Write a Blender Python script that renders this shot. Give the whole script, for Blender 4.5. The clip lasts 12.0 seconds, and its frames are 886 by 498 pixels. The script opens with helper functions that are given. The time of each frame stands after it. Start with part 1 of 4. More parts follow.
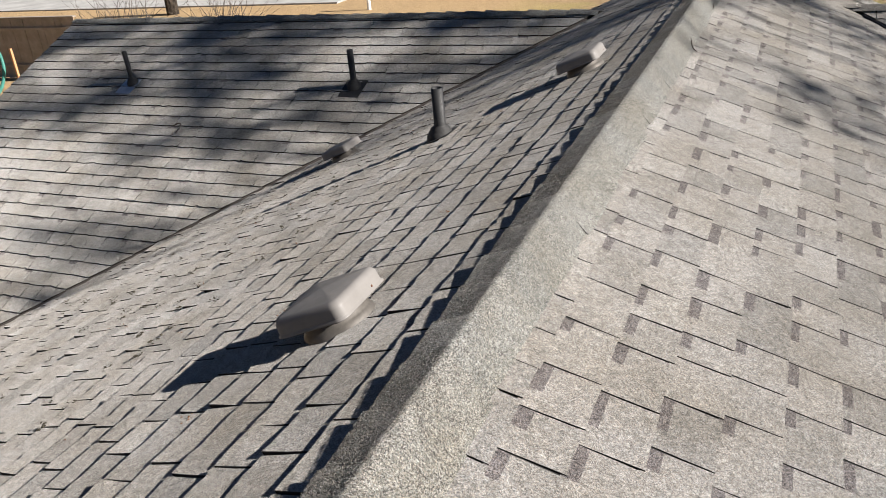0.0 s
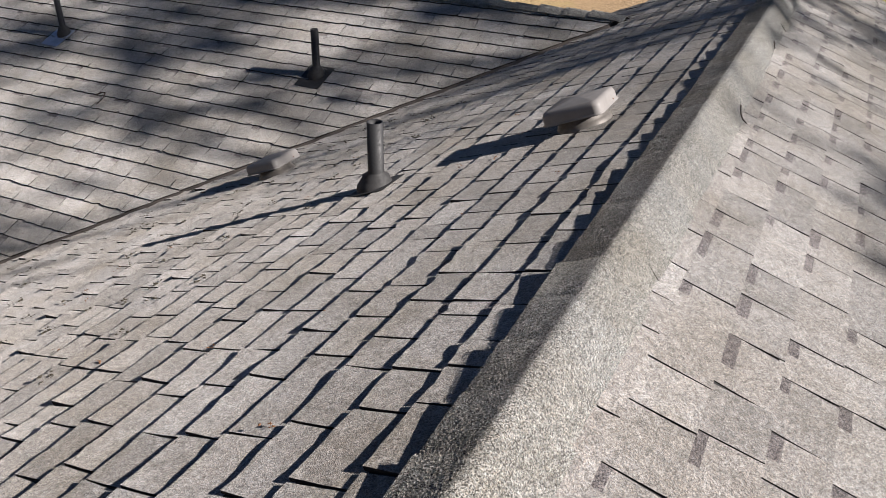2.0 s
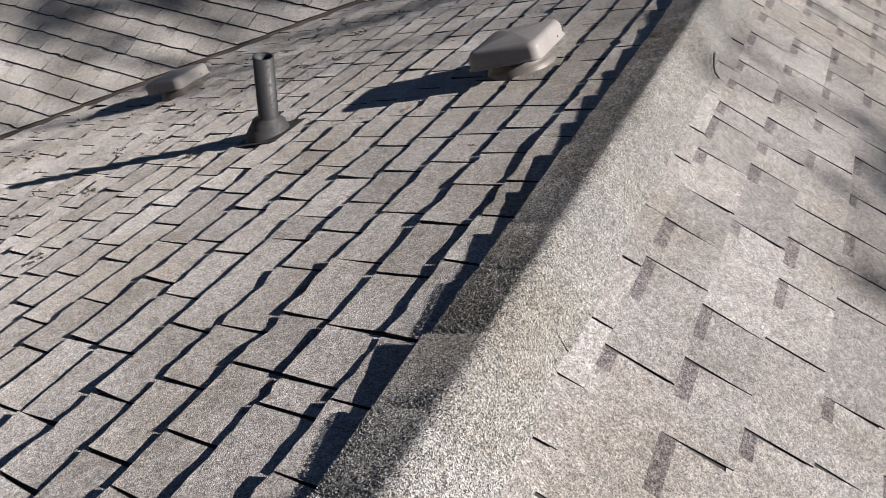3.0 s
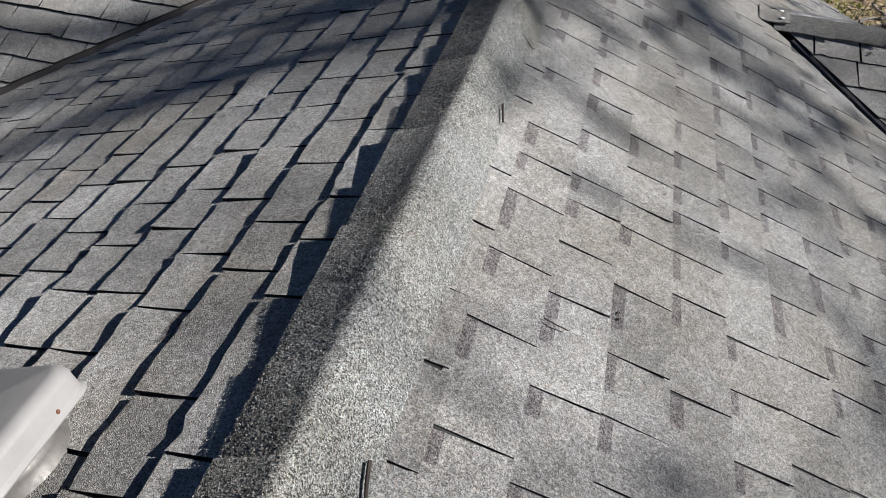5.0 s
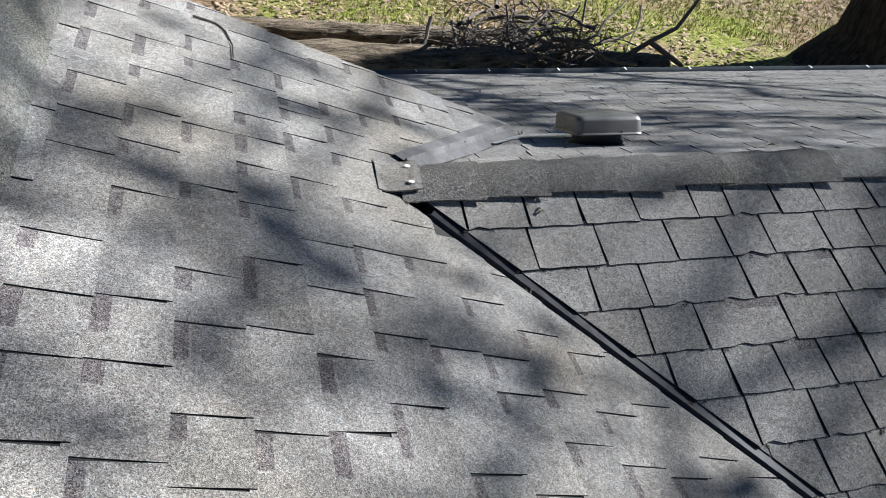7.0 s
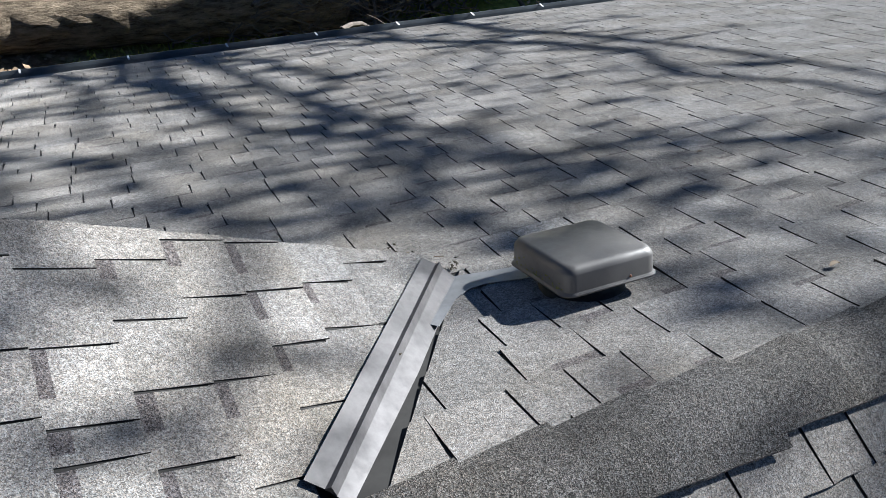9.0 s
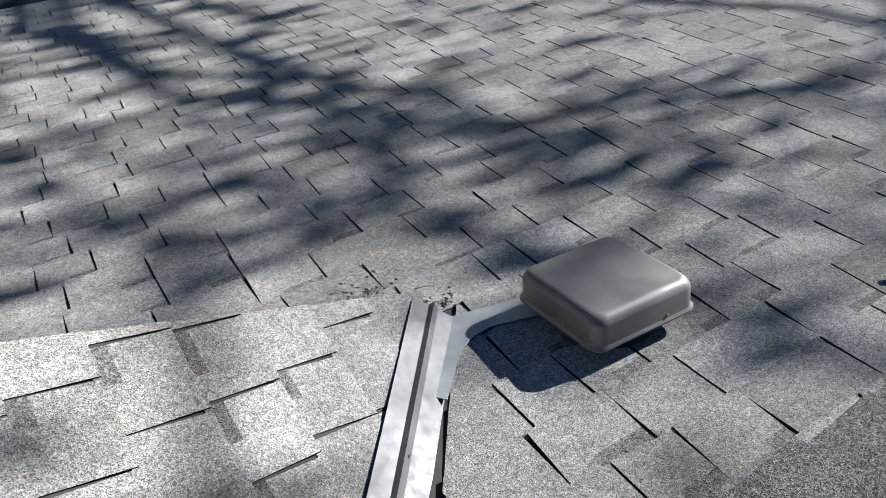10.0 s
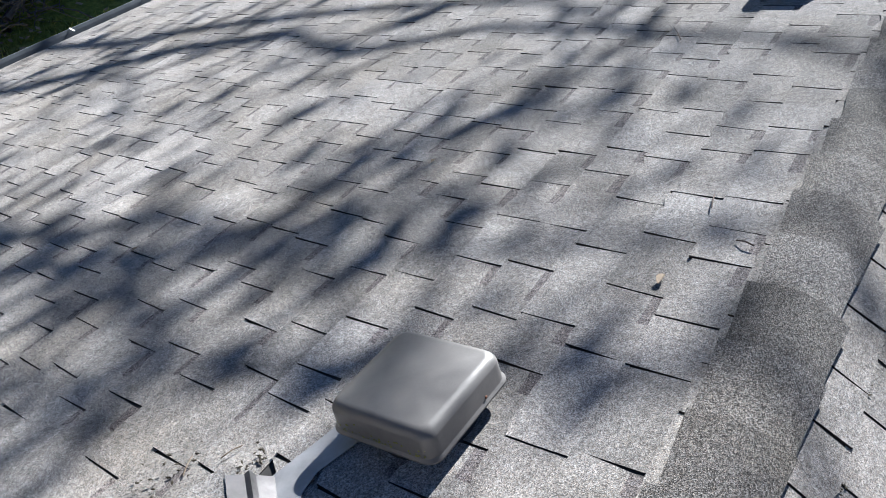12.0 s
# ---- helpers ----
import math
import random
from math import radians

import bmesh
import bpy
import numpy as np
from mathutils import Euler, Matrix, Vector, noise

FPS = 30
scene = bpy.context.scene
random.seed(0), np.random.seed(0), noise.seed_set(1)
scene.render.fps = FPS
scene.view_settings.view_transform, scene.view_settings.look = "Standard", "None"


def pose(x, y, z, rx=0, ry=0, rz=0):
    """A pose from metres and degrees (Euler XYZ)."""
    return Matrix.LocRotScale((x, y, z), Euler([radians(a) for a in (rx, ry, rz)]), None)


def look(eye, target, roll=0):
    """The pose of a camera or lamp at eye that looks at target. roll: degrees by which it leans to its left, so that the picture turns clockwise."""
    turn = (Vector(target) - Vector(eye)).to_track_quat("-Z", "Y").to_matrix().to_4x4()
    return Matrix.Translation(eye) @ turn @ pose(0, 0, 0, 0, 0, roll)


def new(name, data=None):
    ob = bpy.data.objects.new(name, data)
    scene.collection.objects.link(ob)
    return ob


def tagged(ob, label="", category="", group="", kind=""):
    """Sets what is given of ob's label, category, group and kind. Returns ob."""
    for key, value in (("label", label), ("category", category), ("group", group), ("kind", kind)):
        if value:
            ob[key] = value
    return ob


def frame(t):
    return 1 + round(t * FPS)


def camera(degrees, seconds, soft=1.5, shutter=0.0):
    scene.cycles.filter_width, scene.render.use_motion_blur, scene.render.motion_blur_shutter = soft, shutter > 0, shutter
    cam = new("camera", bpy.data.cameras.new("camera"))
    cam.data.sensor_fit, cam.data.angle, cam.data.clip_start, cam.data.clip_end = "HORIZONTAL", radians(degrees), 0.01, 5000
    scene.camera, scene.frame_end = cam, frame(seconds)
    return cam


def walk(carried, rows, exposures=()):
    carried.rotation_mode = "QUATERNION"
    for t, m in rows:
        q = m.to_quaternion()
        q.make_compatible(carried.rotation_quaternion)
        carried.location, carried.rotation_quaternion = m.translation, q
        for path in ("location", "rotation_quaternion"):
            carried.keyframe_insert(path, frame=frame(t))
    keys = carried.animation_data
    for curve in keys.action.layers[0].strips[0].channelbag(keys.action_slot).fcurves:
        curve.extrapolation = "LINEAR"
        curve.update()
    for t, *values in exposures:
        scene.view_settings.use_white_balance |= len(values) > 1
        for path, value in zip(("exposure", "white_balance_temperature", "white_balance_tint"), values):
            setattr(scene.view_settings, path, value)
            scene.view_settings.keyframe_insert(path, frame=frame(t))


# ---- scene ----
# ---- the camera and its way along the ridge ----
cam = camera(56.4, 12.0, soft=0.6, shutter=0.0)
PATH = [
    (0, (0.681, 0.000, 0.986), (-0.071, 1.645, 0.132), -5.50),
    (0.5, (0.595, 0.376, 0.959), (-0.165, 2.009, 0.089), -3.31),
    (1, (0.551, 0.718, 0.958), (-0.215, 2.321, 0.039), -2.86),
    (1.5, (0.536, 1.130, 0.936), (-0.228, 2.727, 0.005), -0.67),
    (2, (0.418, 1.506, 0.928), (-0.337, 3.103, -0.011), 1.08),
    (2.5, (0.359, 1.868, 0.947), (-0.345, 3.400, -0.127), 2.80),
    (2.7, (0.365, 2.001, 0.920), (-0.324, 3.501, -0.209), 3.07),
    (4.3, (0.357, 3.376, 0.925), (-0.053, 4.873, -0.336), 2.18),
    (4.5, (0.353, 3.534, 0.944), (-0.058, 5.030, -0.318), 2.74),
    (5, (0.334, 3.978, 0.922), (0.065, 5.528, -0.314), 5.37),
    (5.5, (0.371, 4.410, 0.937), (0.227, 5.977, -0.297), 6.46),
    (6, (0.459, 4.816, 0.904), (0.403, 6.401, -0.315), 6.52),
    (6.5, (0.526, 5.274, 0.861), (0.814, 6.847, -0.340), 7.86),
    (7, (0.596, 5.695, 0.865), (1.069, 7.240, -0.314), 6.66),
    (7.5, (0.625, 6.084, 0.864), (1.107, 7.583, -0.370), 6.23),
    (7.7, (0.640, 6.253, 0.847), (1.152, 7.734, -0.396), 6.13),
    (9.3, (0.846, 7.416, 0.727), (1.725, 8.548, -0.667), 9.99),
    (9.5, (0.874, 7.564, 0.707), (1.762, 8.605, -0.752), 10.84),
    (10, (0.933, 7.664, 0.718), (1.822, 8.689, -0.751), 10.56),
    (10.5, (1.027, 7.756, 0.722), (2.124, 8.649, -0.692), 6.06),
    (11, (1.053, 7.868, 0.747), (2.334, 8.554, -0.627), 6.08),
    (11.5, (1.042, 7.849, 0.766), (2.337, 8.523, -0.601), 8.65),
    (12, (1.047, 7.822, 0.773), (2.356, 8.500, -0.578), 6.87),
]
# the film's exposure and white balance drift as more shade comes into view
EXPOSURES = [(0, 1.31, 5620, 10.8), (1.0, 1.33, 5540, 12.3), (2.5, 1.39, 5590, 14.8), (4.5, 1.31, 5350, 11.3), (6, 1.4, 5150, 7.8), (6.7, 1.59, 5140, 7.8), (7.5, 1.89, 5130, 8.3), (9.5, 1.99, 5130, 8.3), (12, 2.54, 5170, 10.3)]
walk(cam, [(t, look(eye, target, roll)) for t, eye, target, roll in PATH], EXPOSURES)

# ---- sky and sun ----
SUN = Vector((0.833, 0.095, 0.545)).normalized()
world = bpy.data.worlds.new("sky")
scene.world = world
world.use_nodes = True
wn = world.node_tree.nodes
sky = wn.new("ShaderNodeTexSky")
sky.sky_type = "NISHITA"
sky.sun_disc = False
sky.ozone_density, sky.dust_density = 4.0, 0.3
sky.sun_elevation = math.asin(SUN.z)
sky.sun_rotation = math.atan2(SUN.x, SUN.y)
wn["Background"].inputs["Strength"].default_value = 0.014
world.node_tree.links.new(sky.outputs[0], wn["Background"].inputs["Color"])
sun_data = bpy.data.lights.new("sun", "SUN")
sun_data.energy, sun_data.angle, sun_data.color = 5.0, radians(0.53), (1.0, 0.87, 0.69)
sun = new("sun", sun_data)
sun.matrix_world = look((30, 0, 20), Vector((30, 0, 20)) - SUN)


# ---- materials ----
def mat(name):
    m = bpy.data.materials.new(name)
    m.use_nodes = True
    nt = m.node_tree
    return m, nt, nt.nodes["Principled BSDF"]


def ramp(nt, src, stops, constant=False):
    r = nt.nodes.new("ShaderNodeValToRGB")
    if constant:
        r.color_ramp.interpolation = "CONSTANT"
    els = r.color_ramp.elements
    while len(els) < len(stops):
        els.new(0.5)
    for e, (p, c) in zip(els, stops):
        e.position = p
        e.color = (*c, 1) if len(c) == 3 else (c[0], c[0], c[0], 1)
    nt.links.new(src, r.inputs[0])
    return r.outputs[0]


def tex(nt, kind, scale, detail=None, rough=None, vec=None):
    n = nt.nodes.new("ShaderNodeTex" + kind)
    n.inputs["Scale"].default_value = scale
    if detail is not None:
        n.inputs["Detail"].default_value = detail
    if rough is not None:
        n.inputs["Roughness"].default_value = rough
    nt.links.new(vec or coords(nt), n.inputs["Vector"])
    return n


def coords(nt):
    for n in nt.nodes:
        if n.bl_idname == "ShaderNodeTexCoord":
            return n.outputs["Object"]
    return nt.nodes.new("ShaderNodeTexCoord").outputs["Object"]


def mix(nt, fac, a, b, mode="MIX"):
    n = nt.nodes.new("ShaderNodeMix")
    n.data_type, n.blend_type = "RGBA", mode
    for sock, v in ((n.inputs[0], fac), (n.inputs[6], a), (n.inputs[7], b)):
        if hasattr(v, "is_linked"):
            nt.links.new(v, sock)
        elif isinstance(v, (int, float)):
            sock.default_value = v
        else:
            sock.default_value = (*v, 1)
    return n.outputs[2]


def bump(nt, bsdf, height, strength, distance):
    n = nt.nodes.new("ShaderNodeBump")
    n.inputs["Strength"].default_value = strength
    n.inputs["Distance"].default_value = distance
    nt.links.new(height, n.inputs["Height"])
    nt.links.new(n.outputs[0], bsdf.inputs["Normal"])


def granules(name, dark, mid, light, per_island=False, vary=0.22, grain=540.0, stain=(0.75, 0.72, 0.66), lichen=0.0, relief=0.5):
    """Asphalt shingle: mineral granules of three shades, tab-to-tab variation and weather stains."""
    m, nt, bs = mat(name)
    cell = tex(nt, "Voronoi", grain)
    sep = nt.nodes.new("ShaderNodeSeparateColor")
    nt.links.new(cell.outputs["Color"], sep.inputs[0])
    col = ramp(nt, sep.outputs[0], [(0.0, dark), (0.2, dark), (0.34, mid), (0.6, mid), (0.8, light), (1.0, light)])
    tint = ramp(nt, sep.outputs[1], [(0.0, (1.06, 0.98, 0.9)), (0.5, (1, 1, 1)), (1.0, (0.95, 1.0, 1.05))])
    col = mix(nt, 1.0, col, tint, "MULTIPLY")
    if per_island:
        rnd = nt.nodes.new("ShaderNodeNewGeometry").outputs["Random Per Island"]
    else:
        rnd = nt.nodes.new("ShaderNodeObjectInfo").outputs["Random"]
    col = mix(nt, 1.0, col, ramp(nt, rnd, [(0, (1 - vary,) * 3), (0.35, (1 - vary * 0.3, 1 - vary * 0.33, 1 - vary * 0.36)), (0.7, (1.0, 0.985, 0.97)), (1, (1 + vary * 0.5,) * 3)]), "MULTIPLY")
    patch = tex(nt, "Noise", 2.3, 5, 0.62)
    col = mix(nt, 1.0, col, ramp(nt, patch.outputs[0], [(0.3, stain), (0.6, (1, 1, 1))]), "MULTIPLY")
    mott = tex(nt, "Noise", 38.0, 3, 0.6)
    col = mix(nt, 1.0, col, ramp(nt, mott.outputs[0], [(0.33, (0.84, 0.84, 0.84)), (0.67, (1.08, 1.08, 1.08))]), "MULTIPLY")
    lump = tex(nt, "Voronoi", 270.0)
    lsep = nt.nodes.new("ShaderNodeSeparateColor")
    nt.links.new(lump.outputs["Color"], lsep.inputs[0])
    col = mix(nt, 1.0, col, ramp(nt, lsep.outputs[0], [(0.0, (0.76,) * 3), (0.5, (0.99,) * 3), (1.0, (1.27,) * 3)]), "MULTIPLY")
    coarse = tex(nt, "Voronoi", 118.0)
    csep = nt.nodes.new("ShaderNodeSeparateColor")
    nt.links.new(coarse.outputs["Color"], csep.inputs[0])
    col = mix(nt, 1.0, col, ramp(nt, csep.outputs[1], [(0.0, (0.88,) * 3), (1.0, (1.12,) * 3)]), "MULTIPLY")
    if lichen:
        li = tex(nt, "Noise", 1.1, 4, 0.6)
        col = mix(nt, ramp(nt, li.outputs[0], [(0.5, (0,)), (0.72, (lichen,))]), col, (0.2, 0.19, 0.12))
    nt.links.new(col, bs.inputs["Base Color"])
    bs.inputs["Roughness"].default_value = 0.95
    bs.inputs["Diffuse Roughness"].default_value = 1.0
    bs.inputs["Specular IOR Level"].default_value = 0.25
    bump(nt, bs, cell.outputs["Distance"], relief, 0.002)
    return m


D, M, L = (0.14, 0.133, 0.128), (0.285, 0.275, 0.262), (0.425, 0.412, 0.397)
SH = granules("shingle_granules", D, M, L)
SH_J = granules("shingle_granules_joined", D, M, L, per_island=True)
SH_WORN = granules("shingle_granules_uneven", D, M, L, vary=0.28)
SH_WORN_J = granules("shingle_granules_uneven_joined", D, M, L, per_island=True, vary=0.28)
SH_PALE = granules("shingle_granules_pale", (0.135, 0.13, 0.126), (0.285, 0.277, 0.267), (0.43, 0.42, 0.406), vary=0.2)
SH_PALE_J = granules("shingle_granules_pale_joined", (0.135, 0.13, 0.126), (0.285, 0.277, 0.267), (0.43, 0.42, 0.406), per_island=True, vary=0.2)
SH_DARK = granules("shingle_blend_band", (0.05, 0.046, 0.047), (0.155, 0.141, 0.142), (0.3, 0.278, 0.278))
CAP = granules("cap_granules", (0.05, 0.05, 0.047), (0.195, 0.193, 0.182), (0.38, 0.38, 0.362), vary=0.1, relief=0.8)
CAP_DARK = granules("cap_granules_dark", (0.035, 0.034, 0.032), (0.13, 0.125, 0.119), (0.3, 0.29, 0.278), vary=0.34, relief=0.9)


def plain(name, color, rough=0.6, metal=0.0, var=0.2, scale=9.0, bmp=0.0, bscale=60.0, spec=0.5):
    m, nt, bs = mat(name)
    n = tex(nt, "Noise", scale, 6, 0.65)
    col = mix(nt, 1.0, color, ramp(nt, n.outputs[0], [(0.25, (1 - var,) * 3), (0.7, (1 + var * 0.4,) * 3)]), "MULTIPLY")
    nt.links.new(col, bs.inputs["Base Color"])
    bs.inputs["Metallic"].default_value = metal
    bs.inputs["Specular IOR Level"].default_value = spec
    r = tex(nt, "Noise", scale * 3, 4, 0.6)
    nt.links.new(ramp(nt, r.outputs[0], [(0.3, (max(0.0, rough - 0.12),)), (0.7, (min(1.0, rough + 0.12),))]), bs.inputs["Roughness"])
    if bmp:
        b2 = tex(nt, "Noise", bscale, 4, 0.6)
        bump(nt, bs, b2.outputs[0], bmp, 0.01)
    return m


def furrowed(name, dark, light, stretch, scale):
    m, nt, bs = mat(name)
    mp = nt.nodes.new("ShaderNodeMapping")
    mp.inputs["Scale"].default_value = stretch
    nt.links.new(coords(nt), mp.inputs["Vector"])
    n = tex(nt, "Noise", scale, 8, 0.7, mp.outputs[0])
    w = tex(nt, "Noise", scale * 1.9, 7, 0.75, mp.outputs[0])
    col = ramp(nt, n.outputs[0], [(0.32, dark), (0.5, tuple((a + b) / 2 for a, b in zip(dark, light))), (0.68, light)])
    col = mix(nt, 1.0, col, ramp(nt, w.outputs[0], [(0.36, (0.3, 0.28, 0.26)), (0.47, (0.9, 0.9, 0.88)), (0.62, (1.25, 1.25, 1.25))]), "MULTIPLY")
    nt.links.new(col, bs.inputs["Base Color"])
    bs.inputs["Roughness"].default_value = 0.95
    bs.inputs["Specular IOR Level"].default_value = 0.15
    add = nt.nodes.new("ShaderNodeMath")
    add.operation = "ADD"
    nt.links.new(n.outputs[0], add.inputs[0])
    nt.links.new(w.outputs[0], add.inputs[1])
    bump(nt, bs, add.outputs[0], 1.0, 0.09)
    return m


# paler than the cap's own granules, to brighten its shaded flank by colour
GRIT = granules("flank_lift_granules", (0.11, 0.107, 0.103), (0.27, 0.264, 0.253), (0.44, 0.43, 0.414), per_island=True, vary=0.5)
EDGE = plain("asphalt_cut_edge", (0.016, 0.014, 0.013), 0.9)
UNDER = plain("felt_underlay", (0.018, 0.017, 0.016), 0.95)
BROWN_METAL = plain("weathered_brown_metal", (0.085, 0.072, 0.062), 0.6, 0.2, 0.4, 10)
DARK_METAL = plain("dark_painted_metal", (0.02, 0.019, 0.022), 0.45, 0.3, 0.5, 14)
GALV = plain("galvanised_steel", (0.1, 0.095, 0.097), 0.58, 0.3, 0.5, 14)
# the sky's reflection on the flat tail is put into this paler, bluish colour
APRON = plain("flat_flashing_sky_sheen", (0.26, 0.262, 0.27), 0.5, 0.25, 0.35, 12)
VENT_PLASTIC = plain("grey_vent_plastic", (0.2, 0.188, 0.178), 0.55, 0.0, 0.2, 7, 0.04, 200, 0.25)
VENT_DARK = plain("dark_grey_vent_plastic", (0.09, 0.086, 0.083), 0.48, 0.0, 0.2, 9, 0.04, 200)
MOSS = plain("yellow_green_moss", (0.16, 0.16, 0.035), 0.95, 0, 0.5, 200)
VENT_NECK = plain("vent_collar_metal", (0.13, 0.118, 0.106), 0.55, 0.4, 0.4, 20)
RUST = plain("rusty_screw", (0.12, 0.05, 0.025), 0.8, 0.2, 0.4, 300)
BLACK_PIPE = plain("black_abs_pipe", (0.013, 0.013, 0.014), 0.65, 0.0, 0.4, 30)
BOOT = plain("rubber_boot", (0.022, 0.021, 0.021), 0.75, 0.0, 0.4, 25)
LEAD = plain("bright_lead_flashing", (0.5, 0.53, 0.6), 0.4, 0.7, 0.3, 18)
GUTTER = plain("gutter_paint", (0.12, 0.135, 0.15), 0.4, 0.3, 0.35, 6)
CLIP = plain("white_clip", (0.75, 0.75, 0.74), 0.5)
WALL = plain("house_stucco", (0.42, 0.38, 0.32), 0.9, 0, 0.2, 3, 0.3, 90)
TWIG = plain("dry_twig", (0.04, 0.028, 0.022), 0.9, 0, 0.5, 60)
LEAF = plain("dry_leaf", (0.13, 0.1, 0.068), 0.9, 0, 0.4, 80)
NAIL = plain("pale_sealant", (0.62, 0.6, 0.56), 0.6)

# ---- building helpers ----
def link_mesh(name, bm, material, parent=None, label="", smooth=False):
    me = bpy.data.meshes.new(name)
    bmesh.ops.recalc_face_normals(bm, faces=bm.faces)
    bm.to_mesh(me)
    bm.free()
    mats = material if isinstance(material, (list, tuple)) else [material]
    for one in mats:
        me.materials.append(one)
    if smooth:
        me.shade_smooth()
    ob = new(name, me)
    ob.parent = parent
    if label:
        ob["label"] = label
    return ob


part = link_mesh


def raw_mesh(name, verts, faces, material, parent=None, index=None, label=""):
    me = bpy.data.meshes.new(name)
    me.from_pydata(verts, [], faces)
    mats = material if isinstance(material, (list, tuple)) else [material]
    for one in mats:
        me.materials.append(one)
    if index:
        me.polygons.foreach_set("material_index", index)
    me.update()
    ob = new(name, me)
    ob.parent = parent
    if label:
        ob["label"] = label
    return ob


def clip_poly(poly, planes):
    """Cut a flat polygon by half planes a*u + b*s <= c."""
    for a, b, c in planes:
        out = []
        for i, p in enumerate(poly):
            q = poly[(i + 1) % len(poly)]
            dp, dq = a * p[0] + b * p[1] - c, a * q[0] + b * q[1] - c
            if dp <= 0:
                out.append(p)
            if dp * dq < 0:
                f = dp / (dp - dq)
                out.append((p[0] + f * (q[0] - p[0]), p[1] + f * (q[1] - p[1])))
        poly = out
        if len(poly) < 3:
            return []
    return poly


def area(poly):
    return 0.5 * abs(sum(p[0] * q[1] - q[0] * p[1] for p, q in zip(poly, poly[1:] + poly[:1])))


PITCH = radians(22.6)
K, CP, SP = math.tan(PITCH), math.cos(PITCH), math.sin(PITCH)
EXPO = 0.1434
WIDTHS = (0.147, 0.16, 0.17, 0.19, 0.2, 0.21, 0.23, 0.28)
# where the joints between the tabs were seen, course by course down from the ridge
EAST_JOINTS = {0: (1.16, 1.38, 1.5, 1.65, 1.82, 2.04, 2.24, 2.4, 2.75, 3.07, 3.22), 1: (1.23, 1.38, 1.55, 1.76, 1.98, 2.25, 2.41, 2.64, 2.84, 3.0), 2: (1.55, 1.76, 1.91, 2.07, 2.3, 2.49, 2.65, 2.88, 3.05, 3.26), 3: (1.45, 1.64, 1.82, 1.94, 2.13, 2.3, 2.65, 2.86, 3.01, 3.22), 4: (1.68, 1.85, 2.02, 2.3, 2.62, 2.76, 2.97, 3.25), 5: (1.61, 1.82, 2.03, 2.25, 2.4, 2.57)}
EAST_JOINTS_MID = {0: (3.39, 3.6, 3.81, 4.07, 4.24, 4.49, 4.7, 4.91, 5.32, 5.53, 5.88), 1: (3.36, 3.66, 3.82, 3.98, 4.18, 4.38, 4.48, 4.65, 4.81, 5.07, 5.28, 5.5, 5.66, 5.81), 2: (3.46, 3.63, 3.98, 4.27, 4.41, 4.57, 4.78, 4.99, 5.25, 5.42, 5.59, 5.7), 3: (3.66, 3.88, 4.06, 4.22, 4.54, 4.75, 4.86, 5.01, 5.17, 5.6, 5.71, 5.87), 4: (3.95, 4.09, 4.25, 4.45, 4.82, 5.16, 5.46, 5.62, 5.79), 5: (4.85, 5.07, 5.26, 5.42, 5.77), 6: (5.03, 5.14, 5.28, 5.45, 5.67, 5.86)}
EAST_JOINTS_FAR = {0: (6.24, 6.37, 6.54, 6.75), 1: (6.13, 6.41, 6.58, 6.76, 7.42, 7.59, 7.78, 8.06), 2: (5.92, 6.13, 6.3, 6.46, 6.57, 6.78, 7.31, 7.52, 7.7, 7.93, 8.14), 3: (6.04, 6.32, 6.54, 6.69, 6.92, 7.08, 7.41, 7.7, 7.95, 8.1), 4: (5.91, 6.09, 6.28, 6.51, 6.68, 6.95, 7.18, 7.4, 7.58, 7.73, 7.86, 8.06, 8.44), 5: (5.97, 6.18, 6.54, 6.71, 6.91, 7.13, 7.31, 7.59, 7.83, 7.98, 8.05, 8.22, 8.42), 6: (6.03, 6.16, 6.34, 6.49, 6.81, 7.17, 7.34, 7.56, 7.8, 7.96, 8.12, 8.29, 8.46), 7: (6.03, 6.3, 6.49, 6.66, 7.02, 7.36, 7.52, 7.91, 8.14, 8.36, 8.54), 8: (6.63, 7.03, 8.07, 8.23), 9: (8.28,), 10: (8.51,)}
REAR_JOINTS = {1: (1.52, 1.66, 1.8, 1.97, 2.22, 2.62, 2.76, 3.17), 2: (1.4, 1.59, 1.78, 1.96, 2.24, 2.47, 2.7, 2.91, 3.16), 3: (1.63, 2.32, 2.62, 2.86, 3.1), 4: (2.31, 2.51, 2.7, 3.0, 3.42), 5: (2.27, 2.5, 2.72, 2.92, 3.11, 3.41), 6: (1.89, 2.0, 2.4, 2.66, 2.88, 3.11), 7: (1.66, 1.95, 2.13, 2.39, 2.8, 2.94), 8: (1.58, 1.87, 2.1, 2.34, 2.88), 9: (1.76, 1.96, 2.24, 2.48, 2.65), 10: (1.7, 1.93, 2.12, 2.32), 11: (1.62, 2.08, 2.55), 12: (2.25,)}
